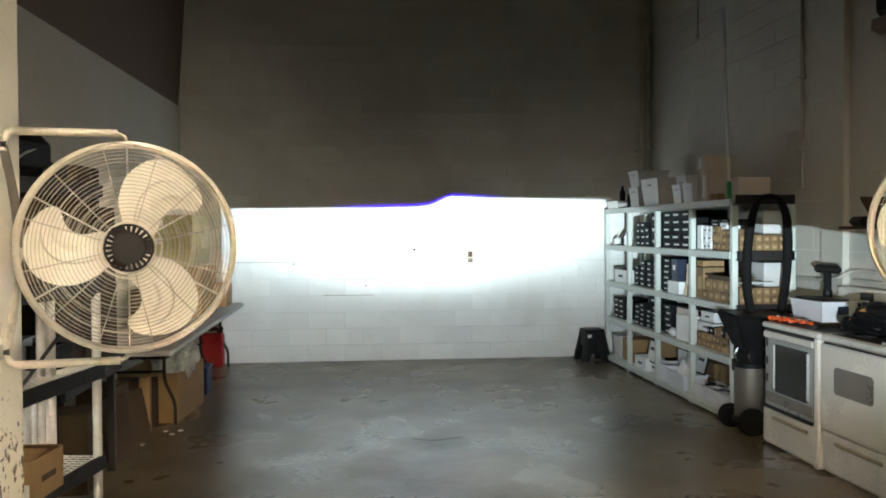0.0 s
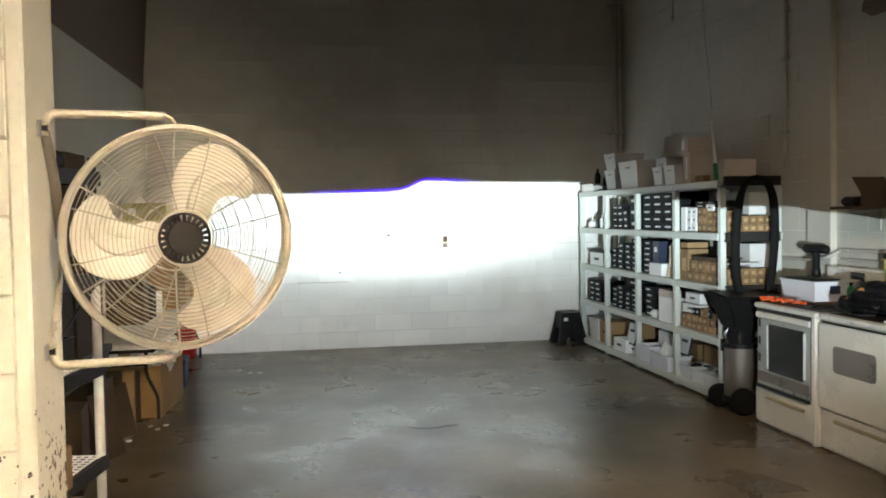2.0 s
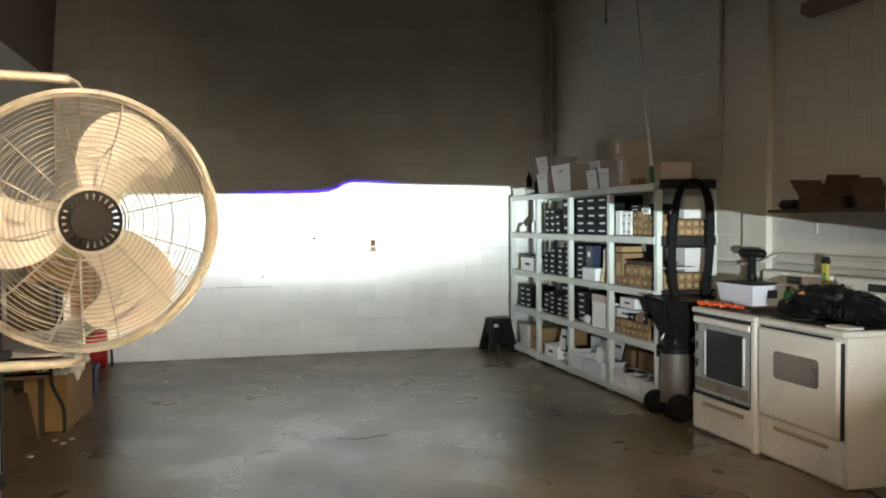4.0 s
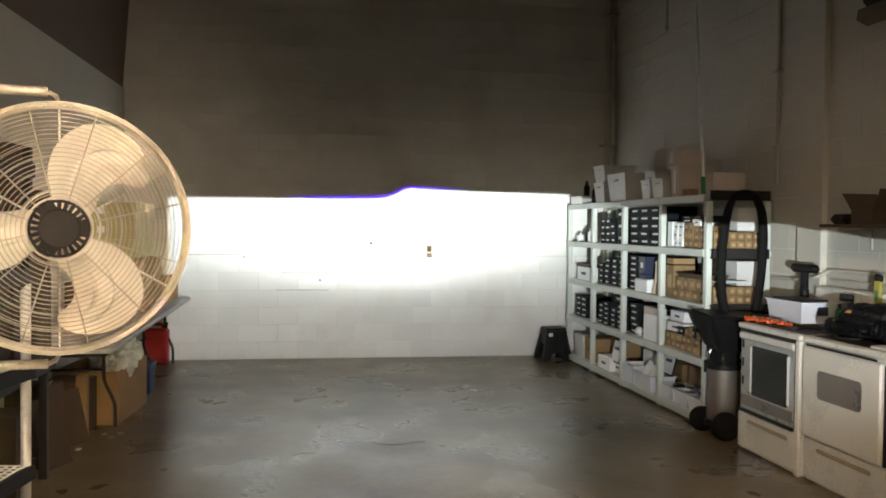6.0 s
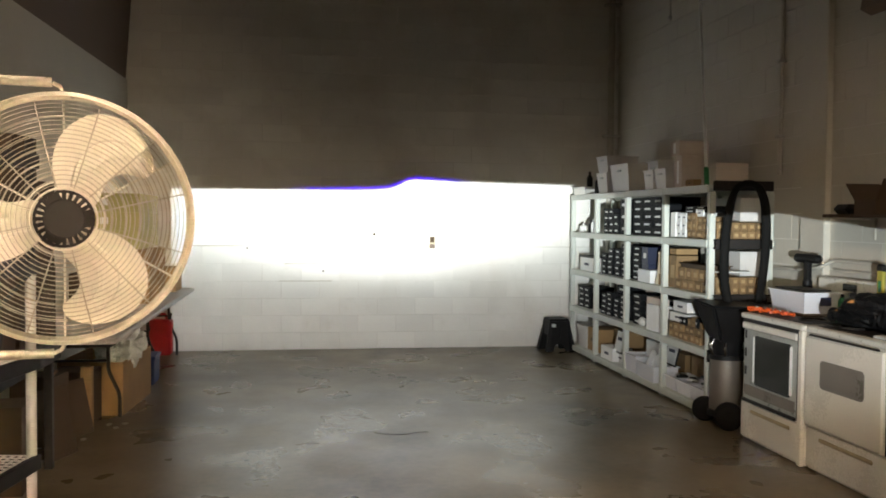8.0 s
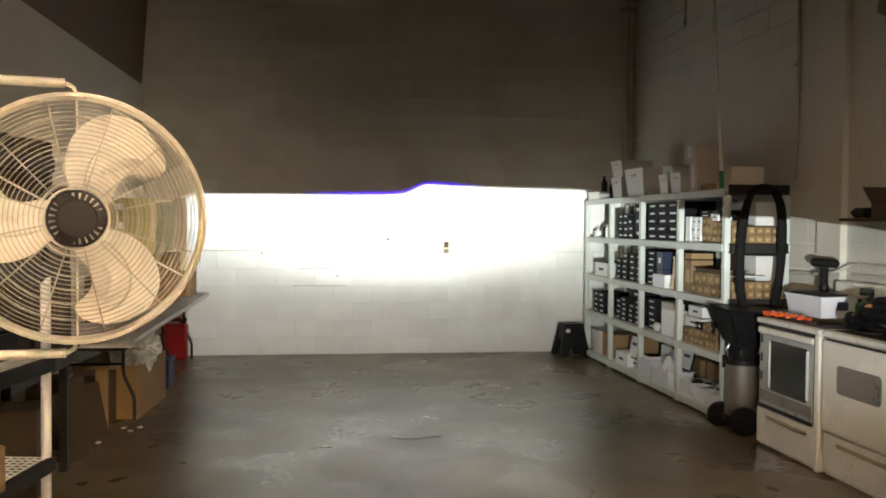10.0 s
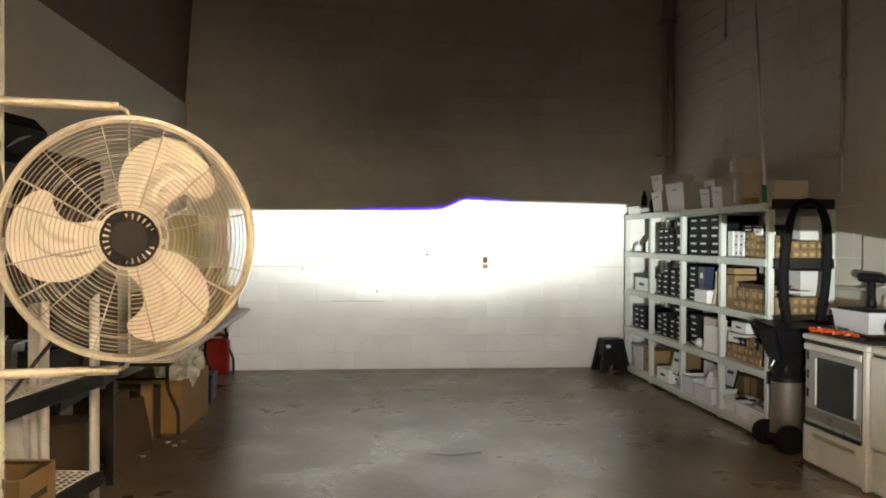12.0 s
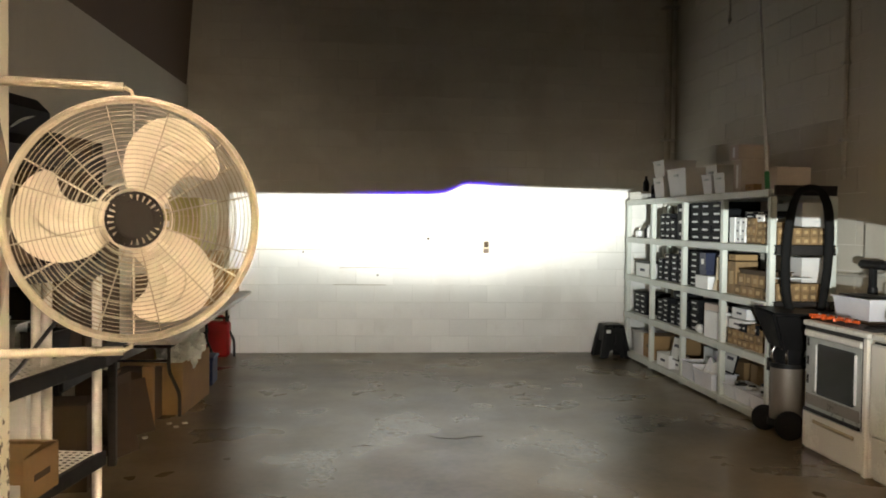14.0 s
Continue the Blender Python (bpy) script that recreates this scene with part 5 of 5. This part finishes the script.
for k in range(2):
    for j in range(3):
        me = cached(("carton", "olive", 0.4), lambda: box(0, 0.4, -0.25, 0.25, 0, 0.17, 0.004), M_OLIVE)
        o = new("carton", me)
        o.matrix_world = pose(-2.42, 8.70 - 0.51 * k, 1.258 + 0.172 * j)
        tagged(o, "olive green carton in a stack on the table", "carton", "olive cartons")
        lb = cached(("label", "olive", 1), lambda: box(0.05, 0.12, -0.2515, -0.2495, 0.06, 0.12, 0), M_LABEL)
        child("label", lb, o)
for k in range(2):
    c = carton("brown", 0, 0, 0, 0.5, 0.42, 0.5, 0, False)
    c.matrix_world = pose(-2.44, 8.70 - 0.51 * k, 0.746, 0, 0, 0)
for k in range(3):
    c = carton(("white", "black", "dark")[k], 0, 0, 0, 0.3, 0.28, 0.2 + 0.08 * k, 0, False)
    c.matrix_world = pose(-2.36, 7.65 - 0.36 * k, 0.746, 0, 0, 0)
hb = thing("clear_bag", "clear plastic bag hanging at the wall end", "bag", pose(-1.91, 9.86, 1.02))
part("film", box(-0.05, 0.05, -0.02, 0.02, 0.0, 0.78, 0.012), M_BIN, hb)
part("hanger", tube([(0, 0, 0.77), (0, 0.05, 0.84), (0, 0.14, 0.84)], 0.004, 6), M_STEEL, hb)

# carton with a plastic bag under the table, red can by the wall
oc = thing("floor_carton", "open brown carton stuffed with a plastic bag", "carton", pose(-2.143, 7.12, 0, 0, 0, -4))
for q in (box(0.244, 0.25, -0.45, 0.45, 0, 0.42, 0), box(-0.25, -0.244, -0.45, 0.45, 0, 0.42, 0), box(-0.244, 0.244, -0.45, -0.444, 0, 0.42, 0), box(-0.244, 0.244, 0.444, 0.45, 0, 0.42, 0)):
    part("side", q, M_CARD, oc)
part("bottom", box(-0.244, 0.244, -0.444, 0.444, 0, 0.006, 0), M_CARD, oc)
bm = bmesh.new()
bmesh.ops.create_icosphere(bm, subdivisions=5, radius=1)
for v in bm.verts:
    k = 1 + 0.35 * noise.noise(v.co * 1.9) + 0.2 * noise.noise(v.co * 5.3) + 0.1 * noise.noise(v.co * 11)
    v.co = Vector((v.co.x * 0.18 * k, v.co.y * 0.29 * k, v.co.z * 0.21 * k))
pb = part("plastic_bag", bm, M_BAG)
pb.matrix_world = pose(-2.02, 7.08, 0.465)
tagged(pb, "crumpled pale plastic bag in a carton", "plastic bag")
bc = thing("crate", "dark blue plastic crate under the table", "crate", pose(-2.02, 8.05, 0))
part("body", box(-0.13, 0.13, -0.16, 0.16, 0.0, 0.26, 0.012), M_CRATE, bc)
part("rim", box(-0.142, 0.142, -0.172, 0.172, 0.235, 0.27, 0.008), M_CRATE, bc)
rc = thing("red_can", "red plastic fuel can by the back wall", "fuel can", pose(-2.12, 9.76, 0))
part("body", box(-0.13, 0.13, -0.09, 0.09, 0.0, 0.40, 0.025), M_RED, rc)
part("handle", tube(bend([(-0.09, 0, 0.39), (-0.09, 0, 0.46), (0.06, 0, 0.46), (0.06, 0, 0.39)], 0.03), 0.014, 8), M_RED, rc, smooth=True)
part("spout", cyl((0.09, 0, 0.39), (0.11, 0, 0.47), 0.022, 0.016, seg=12), M_BLACK, rc, "black spout", True)
part("panel", box(-0.10, 0.10, -0.093, -0.086, 0.08, 0.3, 0.006), M_RED, rc)
part("strap", box(-0.133, -0.10, -0.094, 0.094, 0.28, 0.33, 0.004), M_BLACK, rc)

# ---- added beam mask for the headlamp behind the viewpoint, out of view ----
hd = thing("headlamp_rig", "unseen mask added to shape the headlamp beam", "headlamp", pose(LAMP.x, LAMP.y, 0))
EDGE = [(-7.0, 1.88), (-1.8, 1.887), (-0.13, 1.893), (0.32, 1.902), (0.48, 1.918), (0.60, 1.962), (0.70, 2.015), (0.77, 2.032), (1.3, 2.012), (2.7, 1.993), (4.2, 1.945), (8.0, 1.92)]
k = SHIELD / (YB - LAMP.y)
pts = [((x - LAMP.x) * k, LAMP.z + (z - LAMP.z) * k) for x, z in EDGE]
# side flap added to keep the beam off the column and left cartons
blind = -SHIELD * math.tan(radians(7.3))
pts = [(-0.9, 0.80), (blind, 0.80)] + [(blind, pts[1][1])] + [p for p in pts if p[0] > blind] + [(0.9, pts[-1][1]), (0.9, 1.35), (-0.9, 1.35)]
part("shield", prism(pts, SHIELD, SHIELD + 0.001), M_BLKPAINT, hd, "added black mask that cuts the beam's top and left side")
part("stand", cyl((0.5, SHIELD + 0.02, 0), (0.5, SHIELD + 0.02, 1.3), 0.015, seg=10), M_BLKPAINT, hd)
part("stand", cyl((-0.5, SHIELD + 0.02, 0), (-0.5, SHIELD + 0.02, 1.3), 0.015, seg=10), M_BLKPAINT, hd)

# wandering cracks in the slab
for pts in ([(-0.02, 5.87), (0.08, 5.80), (0.18, 5.78), (0.28, 5.83), (0.38, 5.85)], [(-0.58, 5.58), (-0.50, 5.62), (-0.42, 5.61)]):
    wob = []
    for i in range(len(pts) * 6 - 5):
        a, b = pts[i // 6], pts[min(i // 6 + 1, len(pts) - 1)]
        f = (i % 6) / 6
        wob.append((a[0] + (b[0] - a[0]) * f + random.uniform(-0.008, 0.008), a[1] + (b[1] - a[1]) * f + random.uniform(-0.012, 0.012), 0.0012))
    tagged(part("floor_crack", tube(wob, 0.0035, 5, flat=0.4), M_DARKCARD), "short wandering dark crack in the concrete", "crack", kind="structure")

# ---- blocks of the walls ----
BW, BH, J = 0.4527, 0.2033, 0.005


def block_mesh(w):
    return mesh_of("block", box(0, w - J, 0, 0.02, 0, BH - J, 0.0025), M_BLOCK)


def course_blocks(row, x_from, x_to):
    """(start, width) of each block of a course, cut at the ends."""
    shift = -0.103 if row % 2 == 0 else 0.118
    x = shift - BW * math.ceil((shift - x_from) / BW)
    out = []
    while x < x_to:
        a, b = max(x, x_from), min(x + BW, x_to)
        if b - a > 0.05:
            out.append((a, round(b - a, 4)))
        x += BW
    return out


def course_z(row):
    return row * BH + (0.006 if row >= 6 else 0.0)


meshes = {}
rest = bmesh.new()
for row in range(27):
    for a, w in course_blocks(row, XL, XR):
        if row < 20:
            if w not in meshes:
                meshes[w] = block_mesh(w)
            b = child("block", meshes[w], wall_back)
            b.matrix_world = Matrix.Translation((a + J / 2, YB + random.uniform(-0.0012, 0.0012), course_z(row) + J / 2 + (0.005 if row == 6 else 0)))
        else:
            box(a + J / 2, a + w - J / 2, YB, YB + 0.02, course_z(row) + J / 2, course_z(row) + BH - J / 2, 0, rest)
up = part("upper_blocks", rest, M_BLOCK, wall_back)
up["kind"] = "stuff"
side = bmesh.new()
for row in range(27):
    for a, w in course_blocks(row, 1.6, YB - 0.004):
        box(XR, XR + 0.02, a + J / 2, a + w - J / 2, course_z(row) + J / 2, course_z(row) + BH - J / 2, 0, side)
sd = part("side_blocks", side, M_WALL, wall_right)
sd["kind"] = "stuff"
